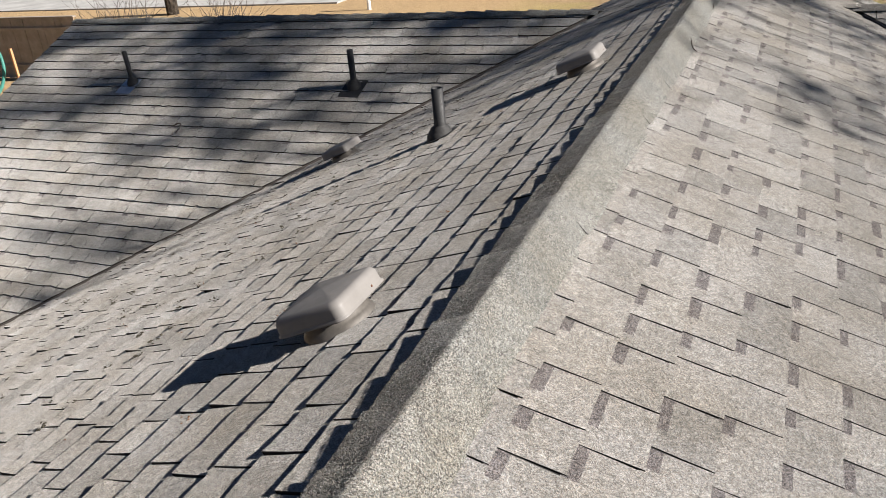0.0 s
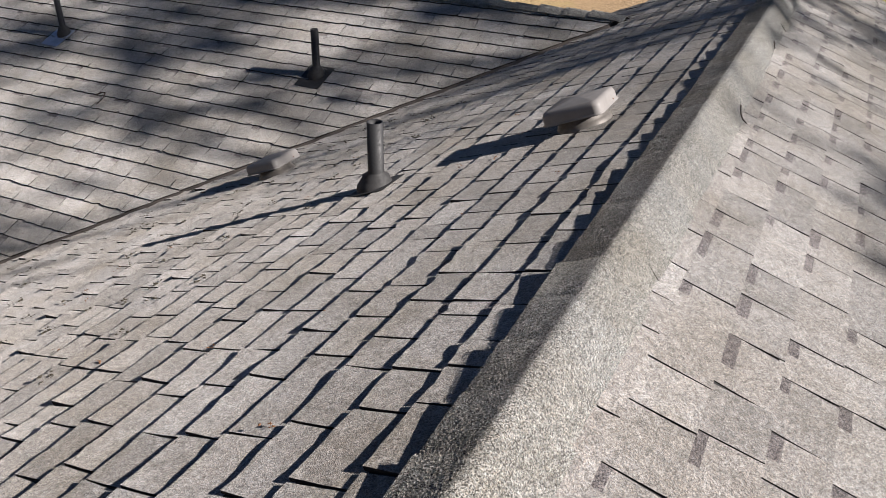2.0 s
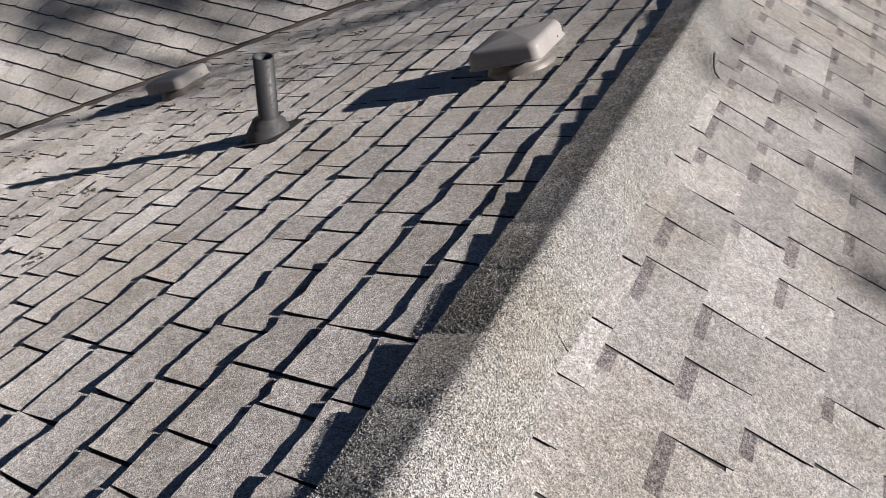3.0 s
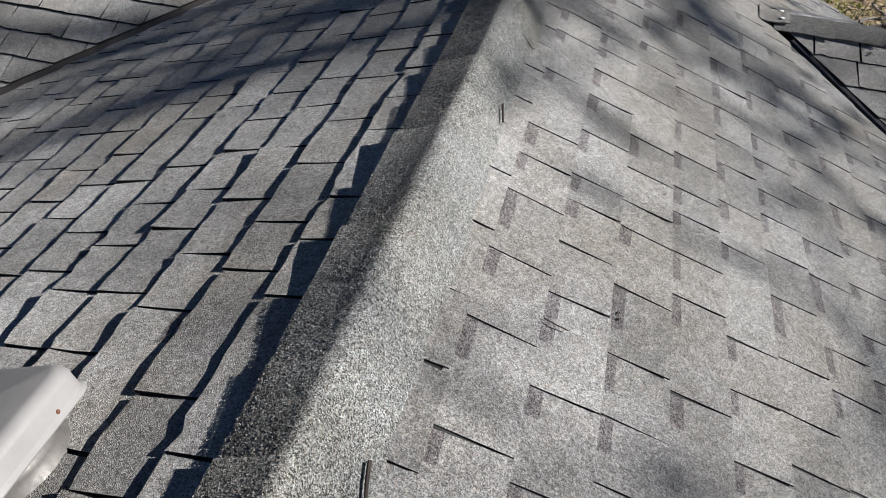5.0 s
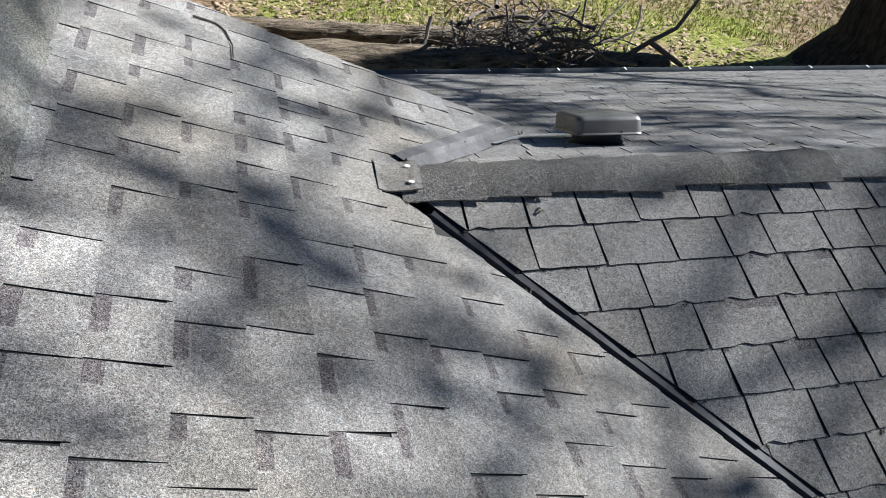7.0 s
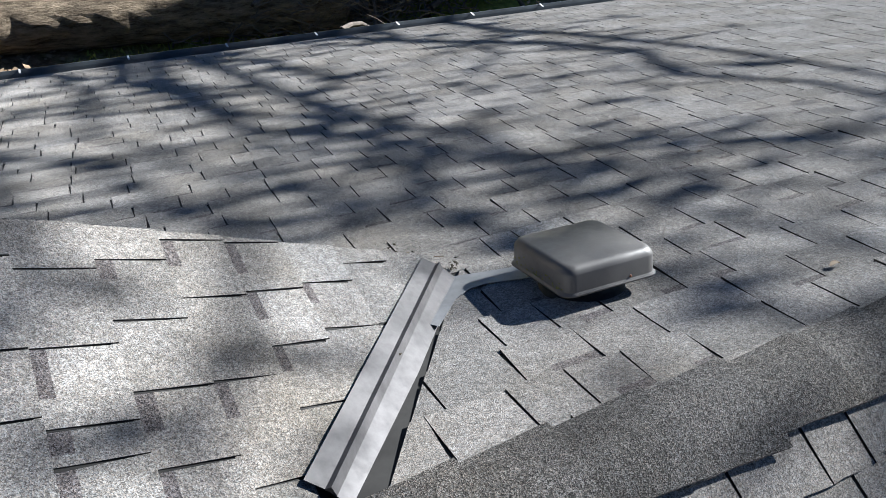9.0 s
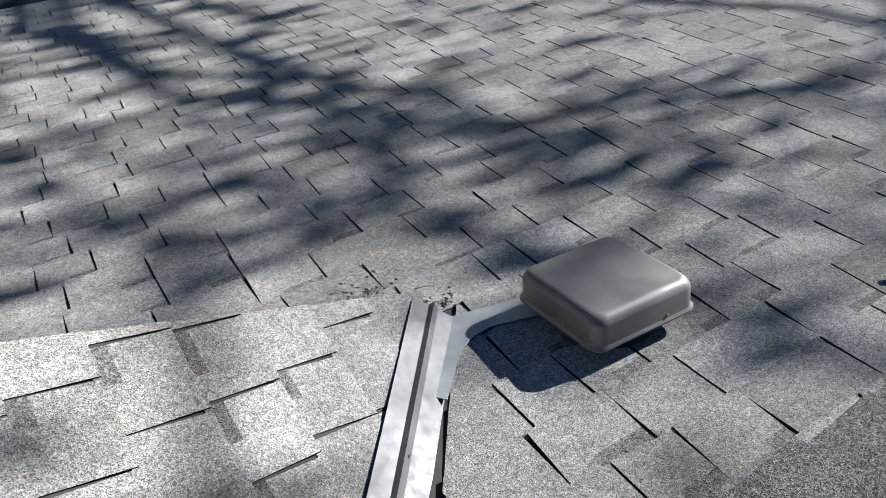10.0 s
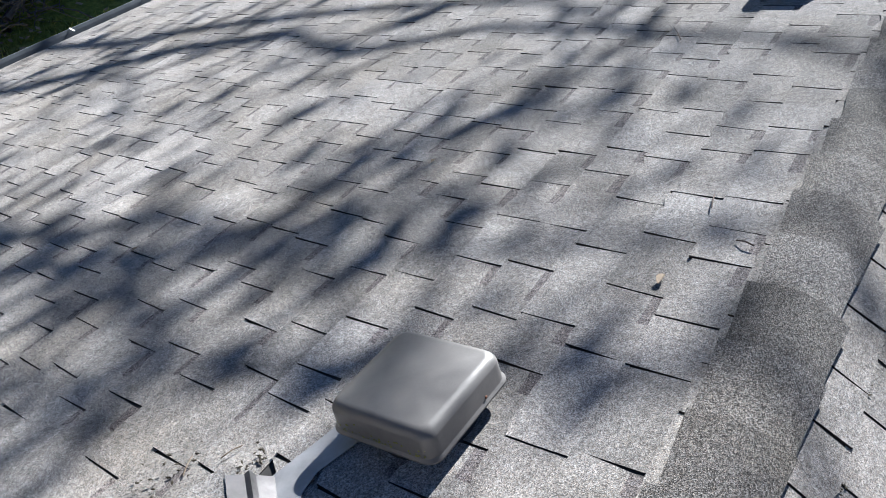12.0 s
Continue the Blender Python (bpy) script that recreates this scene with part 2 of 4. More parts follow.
WEST_JOINTS = {0: (1.53, 1.75, 2.13, 2.39, 2.59, 2.72, 2.82, 2.98, 3.15, 3.39, 3.57, 4.61, 4.96, 5.56, 5.73, 5.9, 6.11), 1: (1.48, 1.69, 2.03, 2.2, 2.36, 2.58, 2.96, 3.03, 3.18, 3.36, 3.56, 3.74, 4.55, 4.74, 5.06, 5.22, 5.45, 5.66, 5.9, 6.08), 2: (2.32, 2.54, 2.75, 2.88, 3.06, 3.22, 3.42, 3.63, 3.89, 4.97, 5.14, 5.34, 5.57, 5.79, 6.24), 3: (2.12, 2.24, 2.51, 2.82, 3.18, 3.4, 3.56, 3.7, 3.87, 5.04, 5.26, 5.42, 5.6, 5.77, 5.93, 6.14, 6.34), 4: (2.08, 2.33, 2.51, 2.74, 2.96, 3.18, 3.54, 3.65, 5.9, 6.12, 6.29), 5: (2.35, 2.89, 3.1, 3.3, 3.76, 5.16, 5.88, 6.24), 6: (2.69, 2.91, 3.13, 3.37, 3.56, 3.73, 4.79, 5.0, 6.03)}
FRONT_JOINTS = {0: (1.23, 1.59, 1.77, 1.97, 2.09, 2.26, 2.42), 1: (1.41, 1.62, 1.85, 2.03, 2.18), 2: (1.56, 1.72, 2.05), 3: (1.68, 1.85, 2.13), 4: (1.89, 2.05)}


class Slope:
    """A roof plane: u runs along the courses, s down the slope, both in metres; h is the height off the deck."""

    def __init__(self, origin, u, down):
        self.o, self.u, self.d = Vector(origin), Vector(u), Vector(down).normalized()
        self.n = self.u.cross(self.d)
        if self.n.z < 0:
            self.n = -self.n

    def at(self, u, s, h=0.0):
        return self.o + self.u * u + self.d * s + self.n * h


def course_joints(rng, u0, u1, known):
    """Joints along one course: the known ones, and others at common tab widths between and beyond them."""
    out = [u0 - rng.random() * 0.2]
    for goal in [*sorted(k for k in known if k > u0 + 0.1), u1 + 0.4]:
        while goal - out[-1] > 0.36:
            w = rng.choice(WIDTHS)
            if goal - out[-1] - w < 0.12:
                w = (goal - out[-1]) / 2
            out.append(out[-1] + w)
        out.append(goal)
    return out


def shingle_slope(name, slope, s_first, s_end, u0, u1, planes, focus, seed, label, joints=None, expo=EXPO, lean=0.012, curl=0.003, thick=0.008, jitter=0.001, dark_share=0.7, outline=None, slot=0.0045, rag=0.002, chip=0.0, butt=2, wear=0.0, skin=(SH, SH_J)):
    """The deck and its courses of tabs; the 300 tabs nearest to focus are pieces of their own."""
    rng = random.Random(seed)
    joints = joints or {}
    cut = planes if callable(planes) else (lambda u, s: planes)
    outline = outline or clip_poly([(u0, 0), (u1, 0), (u1, s_end), (u0, s_end)], planes)
    top = [slope.at(u, s, -0.0012) for u, s in outline]
    low = [slope.at(u, s, -0.05) for u, s in outline]
    n = len(outline)
    faces = [list(range(n)), list(range(2 * n - 1, n - 1, -1))] + [[i, (i + 1) % n, n + (i + 1) % n, n + i] for i in range(n)]
    deck = raw_mesh(name, top + low, faces, UNDER)
    tagged(deck, label, "roof", kind="structure")
    tabs = []
    s1, row = s_first, 0
    while s1 < s_end + expo * 0.99:
        s0 = max(s1 - expo - 0.012, 0.0)
        line = course_joints(rng, u0, u1, joints.get(row, ()))
        for ua, ub in zip(line, line[1:]):
            tabs.append((ua, ub, s0, s1 + rng.uniform(-0.002, 0.002), row))
        s1 += expo
        row += 1
    made = []
    for ua, ub, sa, sb, row in tabs:
        gap = slot / 2 * rng.uniform(0.75, 1.25)
        tip = lean / 2 + rng.uniform(-0.004, 0.004)
        h0, h1 = 0.001, thick + rng.uniform(-jitter, jitter)
        lift = [rng.uniform(0, curl) if rng.random() < 0.85 else rng.uniform(curl, curl * 2.2) for _ in (0, 1)]
        lift = [k * (1 + wear * sa) for k in lift]
        band = rng.random() < dark_share
        blen, bdep = rng.choice((0.055, 0.065, 0.08, 0.1, 0.14)), rng.uniform(0.024, 0.036)
        quad = [(ua + gap - tip, sa), (ub - gap - tip, sa), (ub - gap + tip, sb), (ua + gap + tip, sb)]
        poly = clip_poly(quad, [*cut((ua + ub) / 2, (sa + sb) / 2), (-1, 0, -u0), (1, 0, u1), (0, 1, s_end + 0.015)])
        if len(poly) < 3 or area(poly) < 2e-4:
            continue

        def height(u, s):
            f = min(max((s - sa) / max(sb - sa, 1e-4), 0), 1)
            g = min(max((u - ua) / (ub - ua), 0), 1)
            return h0 + (h1 - h0) * f + f * f * (lift[0] * (1 - g) ** 2 + lift[1] * g * g)

        whole = abs(area(poly) - area(quad)) < 1e-5
        verts, faces, index = [], [], []
        if whole:
            # three rows of cells on the top face, those beside the joint may be the darker blend band; the butt is ragged
            bl = min(blen, (ub - ua) * 0.62)
            nc = max(3, round((ub - ua) / 0.034))
            us = [ua + gap + (ub - ua - 2 * gap) * i / nc for i in range(nc + 1)]
            edge = min(range(1, nc), key=lambda i: abs(us[i] - (ub - gap - bl)))
            us[edge] = ub - gap - bl
            mid = sa + 0.012 + bdep if band else sa + (sb - sa) * 0.5
            for r, s in enumerate((sa, mid, sb)):
                f = (s - sa) / (sb - sa)
                for u in us:
                    ds, dh = (rng.uniform(-rag, rag), rng.uniform(-0.3 * rag, 0.3 * rag)) if r == 2 else (0, 0)
                    if r == 2 and rng.random() < chip:
                        ds -= rng.uniform(0.003, 0.012)
                    verts.append(slope.at(u + tip * (2 * f - 1), s + ds, max(height(u, s) + dh, 0.0015)))
            w = nc + 1
            for r in (0, 1):
                for i in range(nc):
                    faces.append([r * w + i, r * w + i + 1, (r + 1) * w + i + 1, (r + 1) * w + i])
                    index.append(1 if band and r == 0 and i >= edge else 0)
            rim = list(range(w)) + [2 * w - 1] + list(range(3 * w - 1, 2 * w - 1, -1)) + [w]
            butts = set(range(w + 1, 2 * w))
        else:
            verts = [slope.at(u, s, height(u, s)) for u, s in poly]
            rim = list(range(len(verts)))
            faces, index = [rim[:]], [0]
            butts = set()
        base = len(verts)
        verts += [verts[i] - slope.n * (0.0015 + (verts[i] - slope.o).dot(slope.n)) for i in rim]
        m = len(rim)
        for i in range(m):
            faces.append([rim[i], base + i, base + (i + 1) % m, rim[(i + 1) % m]])
            index.append(butt if i in butts else 2)
        c = slope.at((ua + ub) / 2, (sa + sb) / 2)
        made.append(((c - Vector(focus)).length, verts, faces, index))
    made.sort(key=lambda r: r[0])
    for _, verts, faces, index in made[:300]:
        raw_mesh("shingle", verts, faces, (skin[0], SH_DARK, EDGE), deck, index)
    av, af, ai = [], [], []
    for _, verts, faces, index in made[300:]:
        k = len(av)
        av += verts
        af += [[i + k for i in f] for f in faces]
        ai += index
    if av:
        rest = raw_mesh("shingle_courses", av, af, (skin[1], SH_DARK, EDGE), deck, ai)
        tagged(rest, kind="stuff")
    return deck


WING_PROFILE = ((-0.058, -0.0115), (-0.03, 0.0026), (0.0, 0.0178), (0.03, 0.033), (0.043, 0.0393), (0.052, 0.0402), (0.064, 0.0355), (0.092, 0.0105), (0.122, -0.021), (0.157, -0.0655))
MAIN_PROFILE = ((-0.093, -0.021), (-0.078, -0.0125), (-0.058, -0.004), (-0.036, 0.0035), (-0.012, 0.008), (0.012, 0.008), (0.036, 0.0035), (0.058, -0.004), (0.08, -0.0125), (0.1, -0.022))


CAP_EXPO = 0.181


def edge_curl(i):
    """How far the free corner of a cap shingle on the weather side stands up from the slope."""
    return 0.0095 * random.Random(500 + i).uniform(0.55, 1.3)


def edge_share(x):
    return min(max((0.012 - x) / 0.07, 0), 1) ** 1.3


def cap_run(name, start, along, side, length, expo, profile, label, seed, material, lifts, ragged=0.005, curled=False, flare=0.0):
    """Bent cap shingles lapped along a ridge, each one's free edge at its far end."""
    rng = random.Random(seed)
    root = new(name)
    root.location = start
    tagged(root, label, "ridge cap", kind="structure")
    along, side = Vector(along), Vector(side)
    row = len(profile)
    for i in range(int(length / expo) + 1):
        a0, a1 = i * expo - 0.05, (i + 1) * expo + rng.uniform(-0.005, 0.005)
        wide = 1 + rng.uniform(-0.02, 0.03)
        jl, jr = rng.uniform(-ragged, ragged), rng.uniform(-ragged, ragged)
        lift = rng.uniform(*lifts)
        verts, faces = [], []
        for layer in (0, 1):
            for a, h, c in ((a0, -0.002, 0), (a0 + 0.6 * expo, lift * 0.5, 0.3), (a1, lift, 1)):
                for j, (x, z) in enumerate(profile):
                    spread = x * (wide + flare * (c - 0.4)) + (jl if j == 0 else jr if j == row - 1 else 0)
                    z -= 0.4 * (abs(spread) - abs(x)) if flare else 0
                    x = spread
                    skew = 0.012 * (jl if x < 0 else jr) / ragged * abs(x) / 0.13 if a == a1 else 0
                    up = c * edge_curl(i) * edge_share(x) if curled else 0
                    verts.append(along * (a + skew) + side * x + Vector((0, 0, z + h + up - 0.004 * layer)))
        for layer in (0, 1):
            for r in (0, 1):
                for j in range(row - 1):
                    o = layer * 3 * row + r * row + j
                    faces.append([o, o + 1, o + row + 1, o + row])
        # the rim has corners of its own, so that its edges stay crisp
        b = 3 * row
        t = 6 * row
        verts += [p.copy() for p in verts[:b]]
        for j in range(row - 1):
            faces.append([t + j, t + j + 1, b + j + 1, b + j])
            faces.append([t + 2 * row + j, t + 2 * row + j + 1, b + 2 * row + j + 1, b + 2 * row + j])
        for r in (0, 1):
            for j in (0, row - 1):
                faces.append([t + r * row + j, t + (r + 1) * row + j, b + (r + 1) * row + j, b + r * row + j])
        ob = raw_mesh("cap_shingle", verts, faces, material, root)
        ob.data.polygons.foreach_set("use_smooth", [f < 4 * (row - 1) for f in range(len(faces))])
    return root


# ---- roof planes ----
C_REAR, C_FRONT = 2.803, -3.631
RIDGE_Y = (C_REAR - C_FRONT) / (2 * K)
RIDGE_Z = C_REAR - K * RIDGE_Y
VAL_F = C_FRONT / -K   # y + x on the east valley, y - x on the west one
VAL_R = C_REAR / K     # y - x on the rear valley
RAKE_Y = 8.565
EAVE = 6.2
EAST = Slope((0, 0, 0), (0, 1, 0), (1, 0, -K))
WEST = Slope((0, 0, 0), (0, 1, 0), (-1, 0, -K))
FRONT = Slope((0, RIDGE_Y, RIDGE_Z), (1, 0, 0), (0, -1, -K))
K_REAR = 0.407
REAR = Slope((0, RIDGE_Y, RIDGE_Z), (1, 0, 0), (0, 1, -K_REAR))
BREAK = (RAKE_Y - RIDGE_Y) / CP


def wing_cut(front_gap, rear_gap):
    def cut(u, s):
        if u < RIDGE_Y - 0.1:
            return [(1, CP, VAL_F - front_gap)]
        if u < RIDGE_Y + 0.15:
            return [(0, CP, 1.09)]
        return [(-0.423, 0.485 * CP, -2.806 - rear_gap)]

    return cut


def wing_outline(u0):
    return [(u0, 0), (RAKE_Y, 0), (RAKE_Y, 1.65 / CP), (RIDGE_Y, (VAL_F - RIDGE_Y) / CP), (VAL_F - EAVE, EAVE / CP), (u0, EAVE / CP)]


def rear_cut(u, s):
    # only the open metal valley is left bare; elsewhere the rear slope runs on under the wing
    if s > BREAK - EXPO * 0.6 or u < 0:
        return []
    return [(-0.491, 0.396 * CP, 2.515 - 0.396 * RIDGE_Y)]


shingle_slope("roof_slope_east", EAST, 0.199 / CP, EAVE / CP, -4.0, RAKE_Y, wing_cut(0.02, 0.0), (0.6, 5.6, -0.2), 11,
              "light grey asphalt shingle slope, sunlit, dappled by trees", {k: EAST_JOINTS.get(k, ()) + EAST_JOINTS_MID.get(k, ()) + EAST_JOINTS_FAR.get(k, ()) for k in range(11)}, lean=0.016,
              curl=0.0006, thick=0.0048, jitter=0.0005, outline=wing_outline(-4.0), rag=0.0008, butt=0, slot=0.0056, dark_share=0.85)
shingle_slope("roof_slope_west", WEST, 0.145 / CP, EAVE / CP, -4.0, RAKE_Y, wing_cut(0.04, -0.3), (-0.6, 3.4, -0.3), 12,
              "weathered grey shingle slope with curled tabs, raked by low sun", WEST_JOINTS, lean=0.022, curl=0.0028, thick=0.0076, jitter=0.0012,
              outline=wing_outline(-4.0), slot=0.008, rag=0.0034, chip=0.16, wear=0.5, dark_share=0.15)
shingle_slope("roof_slope_front_west", FRONT, 0.1036, (RIDGE_Y - 2.5) / CP, -7.42, -0.9, [(1, CP, RIDGE_Y - VAL_F - 0.05)], (-2.5, 6.5, -0.9), 13,
              "grey shingle slope of the main house behind the valley", curl=0.003, thick=0.0105, slot=0.0025, rag=0.003, chip=0.1, dark_share=0.25, skin=(SH_PALE, SH_PALE_J))
shingle_slope("roof_slope_front_east", FRONT, 0.198, (RIDGE_Y - 2.5) / CP, 0.9, 9.0, [(-1, CP, RIDGE_Y - VAL_F - 0.05)], (1.7, 7.3, -0.6), 14,
              "shaded grey shingle slope with ragged dark slots beside the black valley", FRONT_JOINTS, lean=0.006, curl=0.002, thick=0.0062, slot=0.0078, rag=0.0022, chip=0.12, dark_share=0.15)
shingle_slope("roof_slope_rear", REAR, 0.128, 5.32 / CP, -7.42, 9.0, rear_cut, (2.0, 8.7, -0.7), 15,
              "grey shingle slope falling to the rear gutter, streaked by branch shadows", REAR_JOINTS, 0.1475, 0.013, curl=0.0014, thick=0.0075, jitter=0.0014, slot=0.0056, rag=0.003, chip=0.12, dark_share=0.65, skin=(SH_WORN, SH_WORN_J),
              outline=[(-7.42, 0), (9.0, 0), (9.0, 5.32 / CP), (-7.42, 5.32 / CP)])
wing_cap = cap_run("ridge_cap_wing", (0, -3.91, 0), (0, 1, 0), (1, 0, 0), RAKE_Y + 3.91 - 0.15, CAP_EXPO, WING_PROFILE, "rounded grey granule cap shingles lapped along the wing ridge", 21, CAP, (0.0015, 0.0045), curled=True)


def grit(parent, n, y0, y1, seed):
    """Single mineral granules standing out of the steep flank of the cap, where the low sun picks them out; their paler
    colour lifts its shade.
    """
    gen = np.random.default_rng(seed)
    left = WING_PROFILE[:5]
    x = gen.uniform(left[0][0], left[-1][0], n)
    y = gen.uniform(y0, y1, n) + 3.91
    k = np.floor(y / CAP_EXPO).astype(int)
    f = y / CAP_EXPO - k
    curls = np.array([edge_curl(i) for i in range(k.max() + 1)])
    share = np.clip((0.012 - x) / 0.07, 0, 1) ** 1.3
    rise = np.interp(f, (0, 0.32, 1), (0.06, 0.3, 1))
    z = np.interp(x, [p[0] for p in left], [p[1] for p in left]) + 0.0012 + rise * (curls[k] * share + 0.002)
    d = gen.normal(size=(n, 4, 3))
    d *= (gen.uniform(0.0011, 0.0022, (n, 1)) / np.linalg.norm(d, axis=2))[:, :, None]
    v = (np.stack([x, y, z], axis=1)[:, None, :] + d).reshape(-1, 3)
    k = 4 * np.arange(n)[:, None, None]
    f = (np.array([[0, 1, 2], [0, 2, 3], [0, 3, 1], [1, 3, 2]])[None] + k).reshape(-1, 3)
    return tagged(raw_mesh("granules", v.tolist(), f.tolist(), GRIT, parent), kind="stuff")


grit(wing_cap, 150000, -0.3, 8.3, 88)
cap_run("ridge_cap_east", (1.105, RIDGE_Y, RIDGE_Z), (1, 0, 0), (0, 1, 0), 7.8, 0.2035, MAIN_PROFILE, "dark grey granule cap shingles along the lower ridge", 22, CAP_DARK, (0.007, 0.012), 0.008, flare=0.15)
cap_run("ridge_cap_west", (-1.1, RIDGE_Y, RIDGE_Z), (-1, 0, 0), (0, 1, 0), 6.2, 0.21, MAIN_PROFILE, "grey cap shingles along the main ridge", 23, CAP, (0.012, 0.022), 0.01, flare=0.1)


def sheet(points, thick=0.0015):
    """A thin plate from a ring of points, turned into a closed solid."""
    bm = bmesh.new()
    vs = [bm.verts.new(p) for p in points]
    f = bm.faces.new(vs)
    bm.normal_update()
    up = f.normal if f.normal.z > 0 else -f.normal
    r = bmesh.ops.extrude_face_region(bm, geom=[f])
    for v in r["geom"]:
        if isinstance(v, bmesh.types.BMVert):
            v.co -= up * thick
    return bm


def prism(bm, a, b, across, w, h, up):
    """A small rib of triangular section from a to b."""
    pts = [[bm.verts.new(Vector(p) + across * q * w + up * z) for q, z in ((-1, 0), (0, h), (1, 0))] for p in (a, b)]
    for i in (0, 1):
        bm.faces.new([pts[0][i], pts[0][i + 1], pts[1][i + 1], pts[1][i]])
    bm.faces.new([pts[0][2], pts[0][0], pts[1][0], pts[1][2]])
    for e in (0, 1):
        bm.faces.new(pts[e])


def valley(name, top, foot, left, right, material, label, rib=True, raise_by=0.003):
    """An open metal valley: two flanges on the slopes and a standing rib in the fold."""
    root = new(name)
    tagged(root, label, "valley flashing")
    top, foot, left, right = Vector(top), Vector(foot), Vector(left), Vector(right)
    lift = Vector((0, 0, raise_by))
    for side in (left, right):
        part("flange", sheet([top + lift, foot + lift, foot + side + lift, top + side + lift]), material, root)
    if rib:
        bm = bmesh.new()
        prism(bm, top + lift, foot + lift, (right - left).normalized(), 0.012, 0.016, Vector((0, 0, 1)))
        part("rib", bm, material, root)
    return root


VP = (VAL_F - RIDGE_Y)  # where the valleys reach the main ridge
u45 = 1 / math.sqrt(2)


def fall(dx, dy, kx, ky):
    return Vector((dx, dy, -K * (kx * dx + ky * dy)))


valley("black_valley_flashing", (VP + 0.13, RIDGE_Y - 0.13, RIDGE_Z - 0.13 * K), (EAVE, VAL_F - EAVE, -K * EAVE), fall(-0.05, -0.05, 1, 0), fall(0.1, 0.1, 0, -1), DARK_METAL,
       "black-painted open metal valley with a centre rib", raise_by=-0.002)
valley("brown_valley_flashing", (-VP - 0.13, RIDGE_Y - 0.13, RIDGE_Z - 0.13 * K), (-EAVE, VAL_F - EAVE, -K * EAVE), fall(0.09, -0.09, -1, 0), fall(-0.09, 0.09, 0, -1), BROWN_METAL,
       "dark grey metal valley between two shingle slopes", rib=False, raise_by=-0.002)
RV = valley("bare_valley_flashing", (1.11, 7.87, -0.463), (1.672, 8.512, -0.703), fall(-0.037, 0.03, 1, 0), Vector((0.037, -0.04, -0.02)), GALV,
            "short bare galvanised valley flashing with a raised rib", raise_by=0.016)
part("apron", sheet([REAR.at(x, (y - RIDGE_Y) / CP, 0.0135) for x, y in ((1.692, 8.478), (1.783, 8.456), (1.869, 8.437), (1.92, 8.423), (1.853, 8.363), (1.8, 8.379), (1.746, 8.395), (1.694, 8.39), (1.64, 8.361), (1.54, 8.265), (1.52, 8.293))]), APRON, RV, "flat metal tail running under the vent")


def revolve(bm, profile, seg=20, centre=(0, 0)):
    """Turn a profile of radius and height."""
    rings = [[bm.verts.new((centre[0] + r * math.cos(6.28319 * i / seg), centre[1] + r * math.sin(6.28319 * i / seg), z)) for i in range(seg)] for r, z in profile]
    for a, b in zip(rings, rings[1:]):
        for i in range(seg):
            bm.faces.new([a[i], a[(i + 1) % seg], b[(i + 1) % seg], b[i]])
    return rings


def loft(bm, loops, cap=True):
    rings = [[bm.verts.new(p) for p in lp] for lp in loops]
    n = len(rings[0])
    for a, b in zip(rings, rings[1:]):
        for i in range(n):
            bm.faces.new([a[i], a[(i + 1) % n], b[(i + 1) % n], b[i]])
    if cap:
        bm.faces.new(rings[-1])
    return rings


def rounded(w, d, r, z, seg=6):
    out = []
    for cx, cy, a0 in ((w - r, d - r, 0), (-w + r, d - r, 90), (-w + r, -d + r, 180), (w - r, -d + r, 270)):
        for i in range(seg + 1):
            a = radians(a0 + 90 * i / seg)
            out.append((cx + r * math.cos(a), cy + r * math.sin(a), z))
    return out


